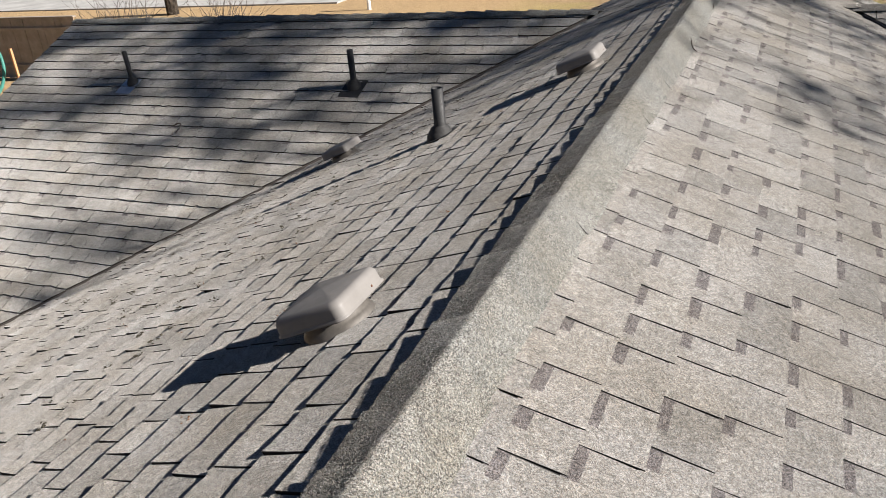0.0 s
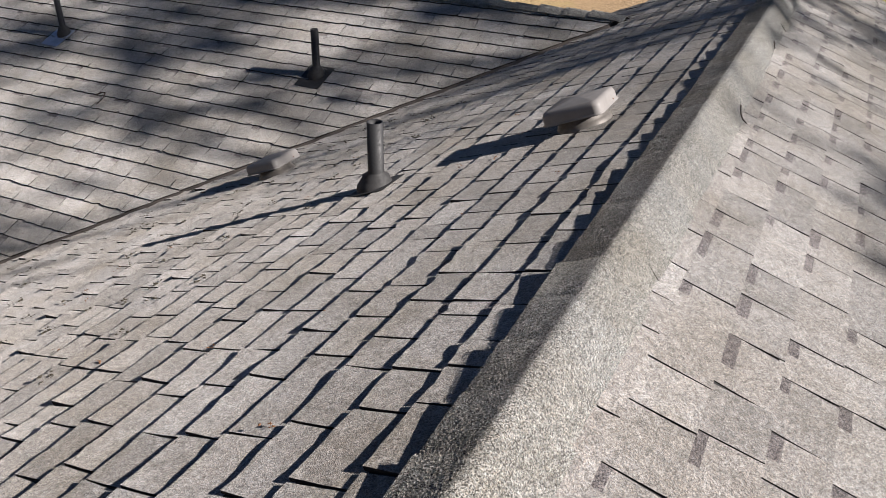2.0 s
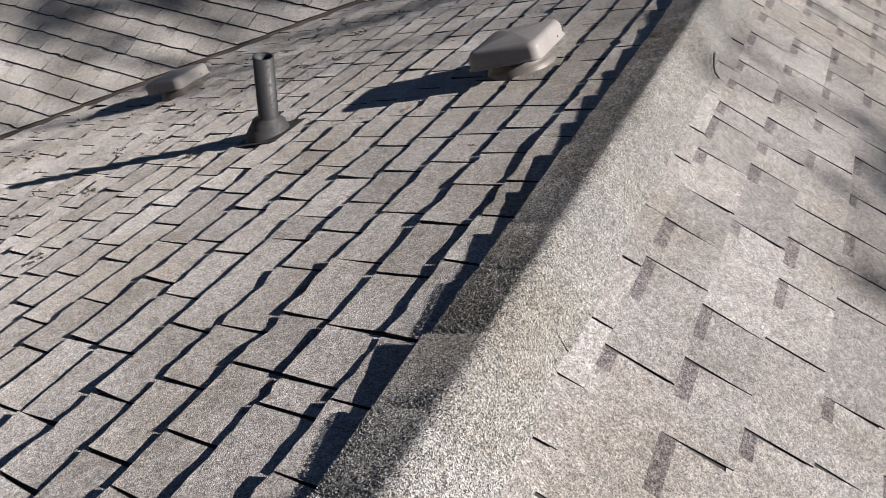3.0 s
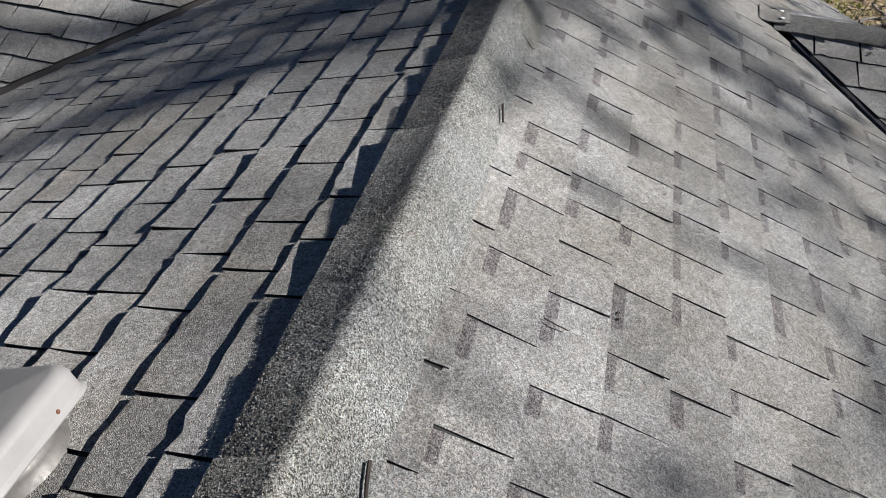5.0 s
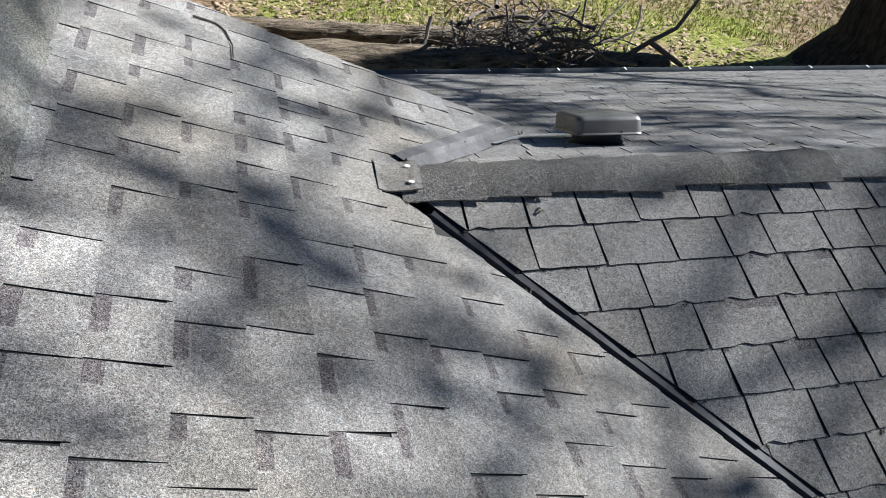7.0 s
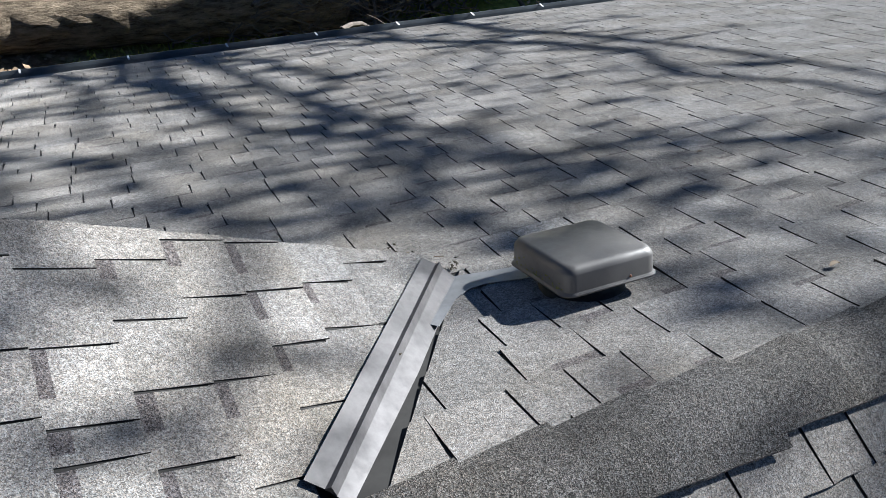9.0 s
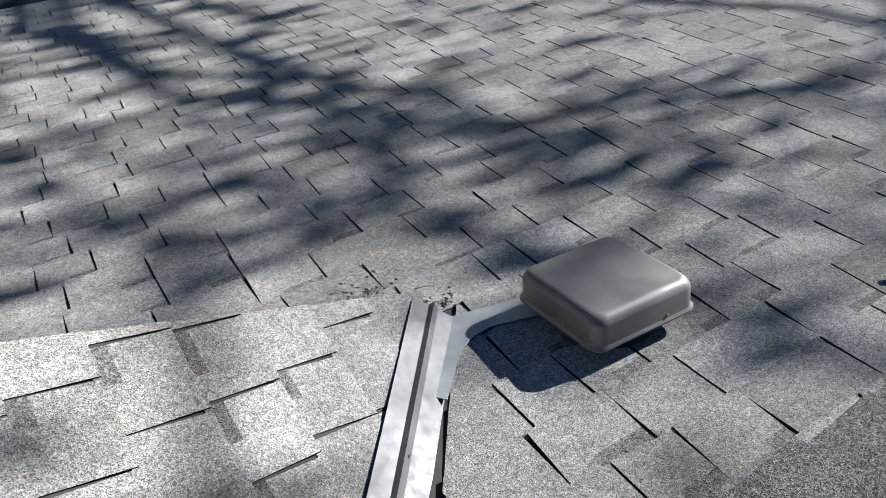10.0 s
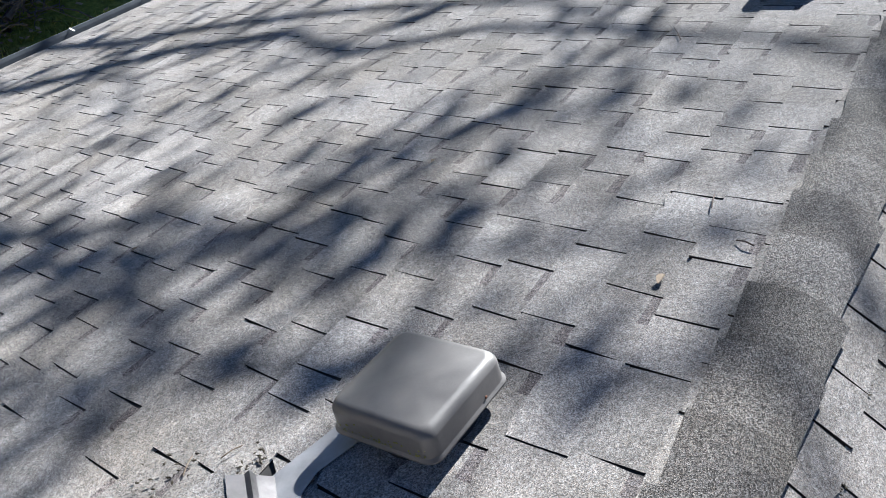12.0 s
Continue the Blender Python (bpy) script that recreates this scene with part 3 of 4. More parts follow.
def roof_vent(m, label, size=0.124, lip=0.052, plastic=None, neck=None, rise=-0.001, hip=0.0105):
    """A square hooded vent: base plate, round collar, hood with rounded edges and a turned-in lip, screws."""
    root = new("roof_vent")
    root.matrix_world = m
    tagged(root, label, "roof vent", "roof vents")
    bm = bmesh.new()
    narrow = [(0.115, 0.002), (0.104, 0.012), (0.095, 0.016), (0.095, 0.034), (0.092, 0.084), (0.08, 0.086)]
    revolve(bm, narrow if neck else [(0.116, 0.002), (0.112, 0.012), (0.106, 0.024), (0.1, 0.028), (0.1, 0.042), (0.096, 0.045), (0.096, 0.078), (0.085, 0.08)], 28)
    part("collar", bm, neck or VENT_NECK, root, "round black collar" if neck else "round ribbed collar", True)
    bm = bmesh.new()
    a = size
    loft(bm, [rounded(a * 0.92, a * 0.92, 0.026, lip + 0.006), rounded(a * 0.98, a * 0.98, 0.03, lip + 0.001), rounded(a + 0.005, a + 0.005, 0.032, lip), rounded(a + 0.005, a + 0.005, 0.032, lip + 0.004),
              rounded(a, a, 0.031, lip + 0.008), rounded(a, a, 0.031, lip + 0.01), rounded(a * 0.99, a * 0.99, 0.03, lip + rise + 0.037), rounded(a * 0.988, a * 0.988, 0.03, lip + rise + 0.039), rounded(a * 0.968, a * 0.965, 0.03, lip + rise + 0.046), rounded(a * 0.92, a * 0.92, 0.026, lip + rise + 0.0535),
              rounded(a * 0.86, a * 0.86, 0.019, lip + rise + 0.0565), rounded(a * 0.83, a * 0.83, 0.015, lip + rise + 0.0573), rounded(a * 0.5, a * 0.5, 0.007, lip + rise + 0.0573 + hip * 0.48), rounded(a * 0.06, a * 0.06, 0.001, lip + rise + 0.0573 + hip)])
    hood = part("hood", bm, plastic or VENT_PLASTIC, root, "", True)
    for x, y in ((a * 0.99, 0.06), (a * 0.99, -0.07), (0.05, -a * 0.99), (-0.06, a * 0.99)):
        bm = bmesh.new()
        bmesh.ops.create_uvsphere(bm, u_segments=8, v_segments=5, radius=0.0042, matrix=Matrix.Translation((x, y, lip + 0.014)))
        part("screw", bm, RUST, hood, "rusty screw head")
    return root


def on(slope, u, s, turn=0.0):
    m = Matrix((slope.u, slope.n.cross(slope.u), slope.n)).transposed().to_4x4()
    m.translation = slope.at(u, s)
    return m @ pose(0, 0, 0, 0, 0, turn)


roof_vent(on(WEST, 1.742, 0.496), "pale grey square hooded roof vent on curled shingles")
roof_vent(on(WEST, 4.608, 0.465), "pale grey square hooded roof vent beside the wing ridge")
roof_vent(on(WEST, 5.222, 2.65), "pale grey square roof vent low beside the valley")
mossy = roof_vent(on(REAR, 1.956, 0.599, -2.5), "dark grey square hooded roof vent with a mossy side", 0.132, 0.046, VENT_DARK, BLACK_PIPE, 0.015, 0.005)
rng = random.Random(77)
bm = bmesh.new()
for _ in range(46):
    y, z = rng.uniform(-0.12, 0.12), 0.056 + abs(rng.gauss(0, 0.012))
    r = rng.uniform(0.0012, 0.0032)
    bmesh.ops.create_icosphere(bm, subdivisions=1, radius=r, matrix=Matrix.Translation((-0.1325 + 0.02 * (z - 0.05), y, z)) @ Matrix.Diagonal((0.5, 1, 0.8, 1)))
part("moss", bm, MOSS, mossy, "specks of yellow-green moss")
roof_vent(on(REAR, 4.6, (8.2 - RIDGE_Y) / CP), "dark grey square hooded roof vent near the lower ridge", plastic=VENT_DARK, neck=BLACK_PIPE)


def vent_pipe(base, height, r, label, lean=(0, 0)):
    root = new("vent_pipe")
    root.location = base
    tagged(root, label, "vent pipe", "plumbing vents")
    bm = bmesh.new()
    revolve(bm, [(r, -0.06), (r, height), (r * 0.82, height), (r * 0.82, height - 0.12)], 18)
    p = part("pipe", bm, BLACK_PIPE, root, "", True)
    p.rotation_euler = (lean[0], lean[1], 0)
    bm = bmesh.new()
    revolve(bm, [(r * 2.5, -0.05), (r * 2.4, 0.01), (r * 1.95, 0.04), (r * 1.75, 0.047), (r * 1.7, 0.06), (r * 1.05, 0.075), (r * 1.0, 0.08)], 20)
    part("boot", bm, BOOT, root, "cone-shaped rubber boot", True)
    return root


def pipe_flange(root, slope, u, s, w, d, material, label):
    pts = [slope.at(u + x, s + y, 0.011) - root.location for x, y in ((-w, -d), (w, -d), (w * 0.95, d), (-w, d * 0.95))]
    part("flange", sheet(pts), material, root, label)


p1 = vent_pipe(WEST.at(4.33, 1.24 / CP), 0.3, 0.035, "black plumbing vent pipe with conical boot on the west slope")
pipe_flange(p1, WEST, 4.33, 1.24 / CP, 0.1, 0.1, BOOT, "dark metal flange")
p2 = vent_pipe(FRONT.at(-3.095, (RIDGE_Y - 6.64) / CP), 0.35, 0.03, "black plumbing vent pipe with dark boot on the main roof")
pipe_flange(p2, FRONT, -3.095, (RIDGE_Y - 6.64) / CP + 0.03, 0.11, 0.13, BOOT, "dark metal flange")
p3 = vent_pipe(FRONT.at(-5.72, (RIDGE_Y - 6.635) / CP), 0.34, 0.026, "black plumbing vent pipe leaning above a shiny flashing", (0, -0.06))
pipe_flange(p3, FRONT, -5.74, (RIDGE_Y - 6.635) / CP + 0.06, 0.1, 0.12, LEAD, "shiny lead flange")

# ---- rear gutter ----
EY, EZ = RIDGE_Y + 5.32, RIDGE_Z - K_REAR * 5.32
gut = new("gutter")
gut.location = (0, EY, EZ)
tagged(gut, "blue-grey metal gutter with white hangers along the rear eave", "gutter")
bm = bmesh.new()
prof = [(0.0, -0.015), (0.002, -0.1), (0.09, -0.105), (0.115, -0.02), (0.125, 0.004), (0.118, 0.006), (0.108, -0.02), (0.086, -0.098), (0.006, -0.095), (0.004, -0.015)]
ends = [[bm.verts.new((x, y, z)) for y, z in prof] for x in (-7.5, 9.1)]
for i in range(len(prof)):
    j = (i + 1) % len(prof)
    bm.faces.new([ends[0][i], ends[0][j], ends[1][j], ends[1][i]])
part("trough", bm, GUTTER, gut)
for i in range(-8, 12):
    bm = bmesh.new()
    bmesh.ops.create_cube(bm, size=1, matrix=Matrix.Translation((0.12 + 0.755 * i, 0.095, 0.006)) @ Matrix.Diagonal((0.014, 0.06, 0.005, 1)))
    part("hanger", bm, CLIP, gut)

# ---- walls under the roof ----
def wall(name, pts, thick, label):
    bm = bmesh.new()
    vs = [bm.verts.new(p) for p in pts]
    f = bm.faces.new(vs)
    bm.normal_update()
    n = f.normal.copy()
    r = bmesh.ops.extrude_face_region(bm, geom=[f])
    for v in r["geom"]:
        if isinstance(v, bmesh.types.BMVert):
            v.co -= n * thick
    return tagged(part(name, bm, WALL), label, "wall", kind="structure")


GZ = -5.2
wall("wall_rear", [(-7.0, EY - 0.5, GZ), (8.6, EY - 0.5, GZ), (8.6, EY - 0.5, EZ + 0.1), (-7.0, EY - 0.5, EZ + 0.1)], 0.2, "plain stucco wall under the rear eave")
wall("wall_gable", [(-1.6, 8.3, -0.78), (1.6, 8.3, -0.78), (0, 8.3, -0.08)], 0.1, "plain gable wall above the rear slope")
wall("wall_west", [(-7.1, 2.9, GZ), (-7.1, 12.6, GZ), (-7.1, 12.6, -2.5), (-7.1, RIDGE_Y, RIDGE_Z - 0.12), (-7.1, 2.9, -2.5)], 0.2, "plain stucco gable wall at the house end")
wall("wall_front", [(-7.0, 2.9, GZ), (-5.9, 2.9, GZ), (-5.9, 2.9, -2.5), (-7.0, 2.9, -2.5)], 0.2, "plain stucco wall under the front eave")
wall("wall_wing_west", [(-5.8, -3.6, GZ), (-5.8, 2.9, GZ), (-5.8, 2.9, -2.5), (-5.8, -3.6, -2.5)], 0.2, "plain stucco wall of the wing")
wall("wall_wing_east", [(5.8, -3.6, GZ), (5.8, 2.9, GZ), (5.8, 2.9, -2.5), (5.8, -3.6, -2.5)], 0.2, "plain stucco wall of the wing")
wall("wall_wing_front", [(-5.8, -3.6, GZ), (5.8, -3.6, GZ), (5.8, -3.6, -2.5), (0, -3.6, -0.1), (-5.8, -3.6, -2.5)], 0.2, "plain stucco gable wall of the wing")
wall("wall_front_east", [(5.8, 2.9, GZ), (8.6, 2.9, GZ), (8.6, 2.9, -2.5), (5.8, 2.9, -2.5)], 0.2, "plain stucco wall under the front eave")
wall("wall_east", [(8.6, 2.9, GZ), (8.6, 12.6, GZ), (8.6, 12.6, -2.5), (8.6, RIDGE_Y, RIDGE_Z - 0.12), (8.6, 2.9, -2.5)], 0.2, "plain stucco gable wall at the house end")

# ---- ground ----
def ground_material():
    m, nt, bs = mat("lawn_and_leaf_litter")
    a = tex(nt, "Noise", 0.22, 6, 0.6)
    b = tex(nt, "Noise", 9.0, 5, 0.7)
    grass = ramp(nt, b.outputs[0], [(0.3, (0.08, 0.09, 0.02)), (0.55, (0.21, 0.23, 0.042)), (0.75, (0.34, 0.33, 0.09))])
    litter = ramp(nt, b.outputs[0], [(0.3, (0.06, 0.04, 0.025)), (0.52, (0.2, 0.14, 0.085)), (0.75, (0.4, 0.31, 0.22))])
    sepc = nt.nodes.new("ShaderNodeSeparateXYZ")
    nt.links.new(coords(nt), sepc.inputs[0])
    md = nt.nodes.new("ShaderNodeMapRange")
    md.inputs[1].default_value, md.inputs[2].default_value = -12.0, -3.0
    md.inputs[3].default_value, md.inputs[4].default_value = 1.0, 0.0
    nt.links.new(sepc.outputs[0], md.inputs[0])
    fac = ramp(nt, a.outputs[0], [(0.42, (0,)), (0.54, (1,))])
    col = mix(nt, fac, grass, litter)
    dry = ramp(nt, b.outputs[0], [(0.3, (0.25, 0.17, 0.09)), (0.7, (0.46, 0.33, 0.18))])
    col = mix(nt, md.outputs[0], col, dry)
    nt.links.new(col, bs.inputs["Base Color"])
    bs.inputs["Roughness"].default_value = 1.0
    bs.inputs["Specular IOR Level"].default_value = 0.1
    bump(nt, bs, b.outputs[0], 0.8, 0.08)
    return m


GROUND = ground_material()
bm = bmesh.new()
bmesh.ops.create_grid(bm, x_segments=60, y_segments=60, size=1500)
for v in bm.verts:
    v.co.z = GZ
tagged(part("ground", bm, GROUND), "lawn with leaf litter and dry bare earth round the house", "ground", kind="structure")
# ---- trees: tapered trunks, forking limbs, crowns of many small leaves ----
BARK = furrowed("tree_bark", (0.015, 0.012, 0.01), (0.09, 0.072, 0.056), (1, 1, 0.25), 8)
BARK_PALE = furrowed("weathered_log_bark", (0.035, 0.028, 0.02), (0.36, 0.29, 0.21), (0.22, 1, 1), 9)
BRUSH = plain("dead_branch", (0.12, 0.1, 0.084), 0.95, 0, 0.6, 9)
FOLIAGE = plain("evergreen_leaf", (0.055, 0.075, 0.03), 0.7, 0, 0.4, 3)


def tube(verts, faces, points, radii, seg=6):
    """Append a tapered tube along points."""
    prev = None
    for i, (p, r) in enumerate(zip(points, radii)):
        t = (points[min(i + 1, len(points) - 1)] - points[max(i - 1, 0)]).normalized()
        a = t.orthogonal().normalized() if prev is None else (prev - t * prev.dot(t)).normalized()
        prev = a
        b = t.cross(a)
        for j in range(seg):
            w = 6.28319 * j / seg
            verts.append(p + (a * math.cos(w) + b * math.sin(w)) * r)
    n0 = len(verts) - seg * len(points)
    for i in range(len(points) - 1):
        for j in range(seg):
            o = n0 + i * seg
            faces.append([o + j, o + (j + 1) % seg, o + seg + (j + 1) % seg, o + seg + j])
    faces.append([n0 + len(points) * seg - seg + j for j in range(seg)])


def grow(rng, start, way, length, radius, level, store, tips, up=0.15, wild=0.35, fork=(3, 5)):
    steps = 6 if level < 2 else 4
    pts, rad = [start], [radius]
    d = way.normalized()
    for i in range(steps):
        d = (d + Vector((rng.gauss(0, wild), rng.gauss(0, wild), rng.gauss(0, wild))) * 0.35 + Vector((0, 0, up * 0.25))).normalized()
        pts.append(pts[-1] + d * length / steps)
        rad.append(radius * (1 - 0.62 * (i + 1) / steps))
    store.append((pts, rad, level))
    if level >= 4 or radius < 0.008:
        tips.append(pts[-1])
        tips.append(pts[len(pts) // 2])
        return
    for _ in range(rng.randint(*fork)):
        k = rng.randint(max(1, steps // 3), steps)
        ax = Vector((rng.gauss(0, 1), rng.gauss(0, 1), rng.gauss(0, 0.6)))
        side = (ax - d * ax.dot(d)).normalized()
        nd = (d * rng.uniform(0.35, 0.9) + side * rng.uniform(0.6, 1.0)).normalized()
        grow(rng, pts[k], nd, length * rng.uniform(0.5, 0.78), rad[k] * rng.uniform(0.45, 0.7), level + 1, store, tips, up, wild, fork)


def tree(base, height, radius, seed, label, leaves=0, leaf=0.09, lean=(0, 0), fork=(3, 5), limbs=9, first=0.3, clump=0.35, flare=1.6, reach=0.4, toward=None, spread=3.1416):
    rng = random.Random(seed)
    root = new("tree")
    root.location = base
    tagged(root, label, "tree", "trees round the house")
    pts = [Vector((lean[0] * f * f * height, lean[1] * f * f * height, height * f)) for f in (0, 0.04, 0.1, 0.2, 0.35, 0.5, 0.65, 0.8, 0.92, 1.0)]
    rad = [radius * g for g in (flare, 1.25, 1.05, 0.97, 0.88, 0.75, 0.58, 0.38, 0.2, 0.06)]
    v, f = [], []
    tube(v, f, pts, rad, 14)
    raw_mesh("trunk", v, f, BARK, root).data.shade_smooth()
    store, tips = [], []
    for i in range(limbs):
        k = first + (0.97 - first) * i / (limbs - 1)
        seat = pts[0].lerp(pts[-1], k)
        seat.x, seat.y = lean[0] * k * k * height, lean[1] * k * k * height
        a = 2.4 * i + rng.uniform(-0.4, 0.4) if toward is None else toward + rng.uniform(-spread, spread)
        way = Vector((math.cos(a), math.sin(a), rng.uniform(0.15, 0.7)))
        grow(rng, seat, way, height * reach * (1.08 - 0.55 * k), radius * 0.42 * (1.15 - k), 1, store, tips, fork=fork)
    v, f = [], []
    for p, r, level in store:
        tube(v, f, p, r, 6 if level < 3 else 4)
    raw_mesh("limbs", v, f, BARK, root)
    if leaves:
        v, f = [], []
        for _ in range(leaves):
            c = rng.choice(tips) + Vector((rng.gauss(0, clump), rng.gauss(0, clump), rng.gauss(0, clump * 0.7)))
            a = Vector((rng.gauss(0, 1), rng.gauss(0, 1), rng.gauss(0, 0.7))).normalized()
            b = a.orthogonal().normalized()
            s = leaf * rng.uniform(0.6, 1.3)
            n = len(v)
            v += [c - a * s, c + b * s * 0.45, c + a * s, c - b * s * 0.45]
            f.append([n, n + 1, n + 2, n + 3])
        tagged(raw_mesh("crown", v, f, FOLIAGE, root), kind="stuff")
    return root


def bough_tree(base, height, radius, seed, targets, label, leaves, leaf, clump=0.34):
    """A spreading tree whose long boughs reach out to given points."""
    rng = random.Random(seed)
    root = new("tree")
    root.location = base
    base = Vector(base)
    tagged(root, label, "tree", "trees round the house")
    pts = [Vector((rng.uniform(-0.15, 0.15), rng.uniform(-0.15, 0.15), height * k / 9)) for k in range(10)]
    rad = [radius * g for g in (1.7, 1.1, 1.0, 0.93, 0.84, 0.74, 0.62, 0.48, 0.3, 0.08)]
    v, f = [], []
    tube(v, f, pts, rad, 14)
    raw_mesh("trunk", v, f, BARK, root).data.shade_smooth()
    store, v2, f2 = [], [], []
    for number, (gx, gy, gz, leafy) in enumerate(targets):
        rng = random.Random(int(gx * 100 + gy * 1000 + gz * 77))
        tips = []
        goal = Vector((gx, gy, gz)) - base
        seat = Vector((0, 0, goal.z - 0.22 * (goal.xy.length)))
        seat.z = min(max(seat.z, 3.0), height * 0.9)
        r = radius * 0.2
        n = 12
        line, rr = [], []
        sway = Vector((rng.gauss(0, 0.5), rng.gauss(0, 0.3), rng.gauss(0, 0.3)))
        for i in range(n + 1):
            q = i / n
            line.append(seat.lerp(goal, q) + sway * math.sin(3.14 * q) + Vector((rng.gauss(0, 0.09), rng.gauss(0, 0.09), rng.gauss(0, 0.07))))
            rr.append(r * (1 - 0.85 * q))
        store.append((line, rr, 1))
        for i in range(leafy, n + 1):
            for _ in range(1 + i % 2):
                way = Vector((rng.gauss(0, 0.8), rng.gauss(-0.2, 0.8), rng.gauss(0.1, 0.6)))
                grow(rng, line[i], way, (rng.uniform(0.9, 1.9) if leafy < 6 else rng.uniform(0.5, 1.1)), rr[i] * 0.5 + 0.012, 3, store, tips, fork=(3, 4))
        tips = rng.sample(tips, int(len(tips) * 0.34))
        for _ in range(round(leaves * (13 - leafy) * (2.4 if leafy < 5 else 1))):
            loose = clump if leafy < 5 else clump * 1.8
            c = rng.choice(tips) + Vector((rng.gauss(0, loose), rng.gauss(0, loose), rng.gauss(0, loose * 0.7)))
            a = Vector((rng.gauss(0, 1), rng.gauss(0, 1), rng.gauss(0, 0.7))).normalized()
            b = a.orthogonal().normalized()
            s = leaf * rng.uniform(0.6, 1.3)
            k = len(v2)
            v2 += [c - a * s, c + b * s * 0.45, c + a * s, c - b * s * 0.45]
            f2.append([k, k + 1, k + 2, k + 3])
    v, f = [], []
    for p, r, level in store:
        tube(v, f, p, r, 6 if level < 3 else 4)
    raw_mesh("limbs", v, f, BARK, root)
    tagged(raw_mesh("crown", v2, f2, FOLIAGE, root), kind="stuff")
    return root


# each bough: the point it reaches and how far along it the leafy twigs begin (of twelve steps)
BOUGHS = ((12.4, 9.2, 12.3, 3), (12.6, 9.2, 11.0, 3), (12.4, 9.7, 10.6, 3), (12.0, 13.8, 3.9, 6), (12.6, 11.8, 4.3, 7), (13.0, 12.4, 5.4, 9), (12.0, 9.6, 5.7, 8), (12.6, 7.6, 8.6, 11),
          (12.4, 7.3, 8.0, 11), (12.4, 7.6, 6.2, 10), (12.4, 6.0, 7.3, 11), (12.6, 7.3, 8.3, 9), (12.2, 7.2, 7.9, 11), (12.6, 7.9, 5.9, 12), (12.4, 10.5, 5.75, 9), (12.4, 9.9, 5.5, 9),
          (12.4, 10.3, 6.2, 9), (12.4, 9.0, 4.9, 9))
# the leafy ones that shade the far slope
HIGH_BOUGHS = ((12.6, 8.6, 9.4, 4), (12.6, 9.4, 10.6, 4), (12.8, 7.5, 10.8, 4), (12.0, 9.0, 11.4, 4), (12.4, 9.6, 11.9, 4), (12.2, 8.8, 12.3, 4),
               (12.6, 7.0, 10.3, 4), (12.3, 7.7, 11.6, 4), (12.4, 8.3, 11.0, 4),
               (13.0, 7.4, 10.0, 4))
bough_tree((13.6, 16.4, GZ), 16.5, 0.4, 5, BOUGHS + HIGH_BOUGHS, "tall half-bare tree whose boughs dapple the roof with shade", 36, 0.12, 0.17)
tree((13.0, 18.4, GZ), 18.0, 0.88, 17, "broad dark tree trunk with a flared foot on the lawn", leaves=0, flare=1.9, first=0.5, limbs=7)

# ---- rear garden: fallen logs, brush pile, grass, leaves ----
def log(name, a, b, r0, r1, seed, label):
    rng = random.Random(seed)
    a, b = Vector(a), Vector(b)
    pts, rad = [], []
    for i in range(41):
        t = i / 40
        pts.append(a.lerp(b, t) + Vector((0, rng.uniform(-0.008, 0.008), rng.uniform(-0.008, 0.008))))
        rad.append((r0 + (r1 - r0) * t) * (1 + 0.07 * noise.noise(Vector((t * 9, seed, 0)))))
    v, f = [], []
    tube(v, f, pts, rad, 22)
    f.append([j for j in range(21, -1, -1)])
    v = [Vector(p) * 1.0 + Vector((0, noise.noise(Vector(p) * 5) * 0.03, noise.noise(Vector(p) * 4 + Vector((7, 0, 0))) * 0.03)) for p in v]
    ob = raw_mesh(name, v, f, BARK_PALE)
    return tagged(ob, label, "log", "fallen logs")


log("fallen_log", (-2.6, 18.75, GZ + 0.4), (5.4, 18.0, GZ + 0.35), 0.43, 0.36, 31, "huge fallen trunk with furrowed bark on the lawn")
log("fallen_log", (-2.6, 20.5, GZ + 0.22), (6.2, 19.75, GZ + 0.18), 0.24, 0.17, 32, "thinner fallen trunk behind the big one")
log("fallen_log", (4.6, 19.0, GZ + 0.25), (8.3, 18.4, GZ + 0.22), 0.27, 0.22, 33, "bark-stripped log under the brush pile")


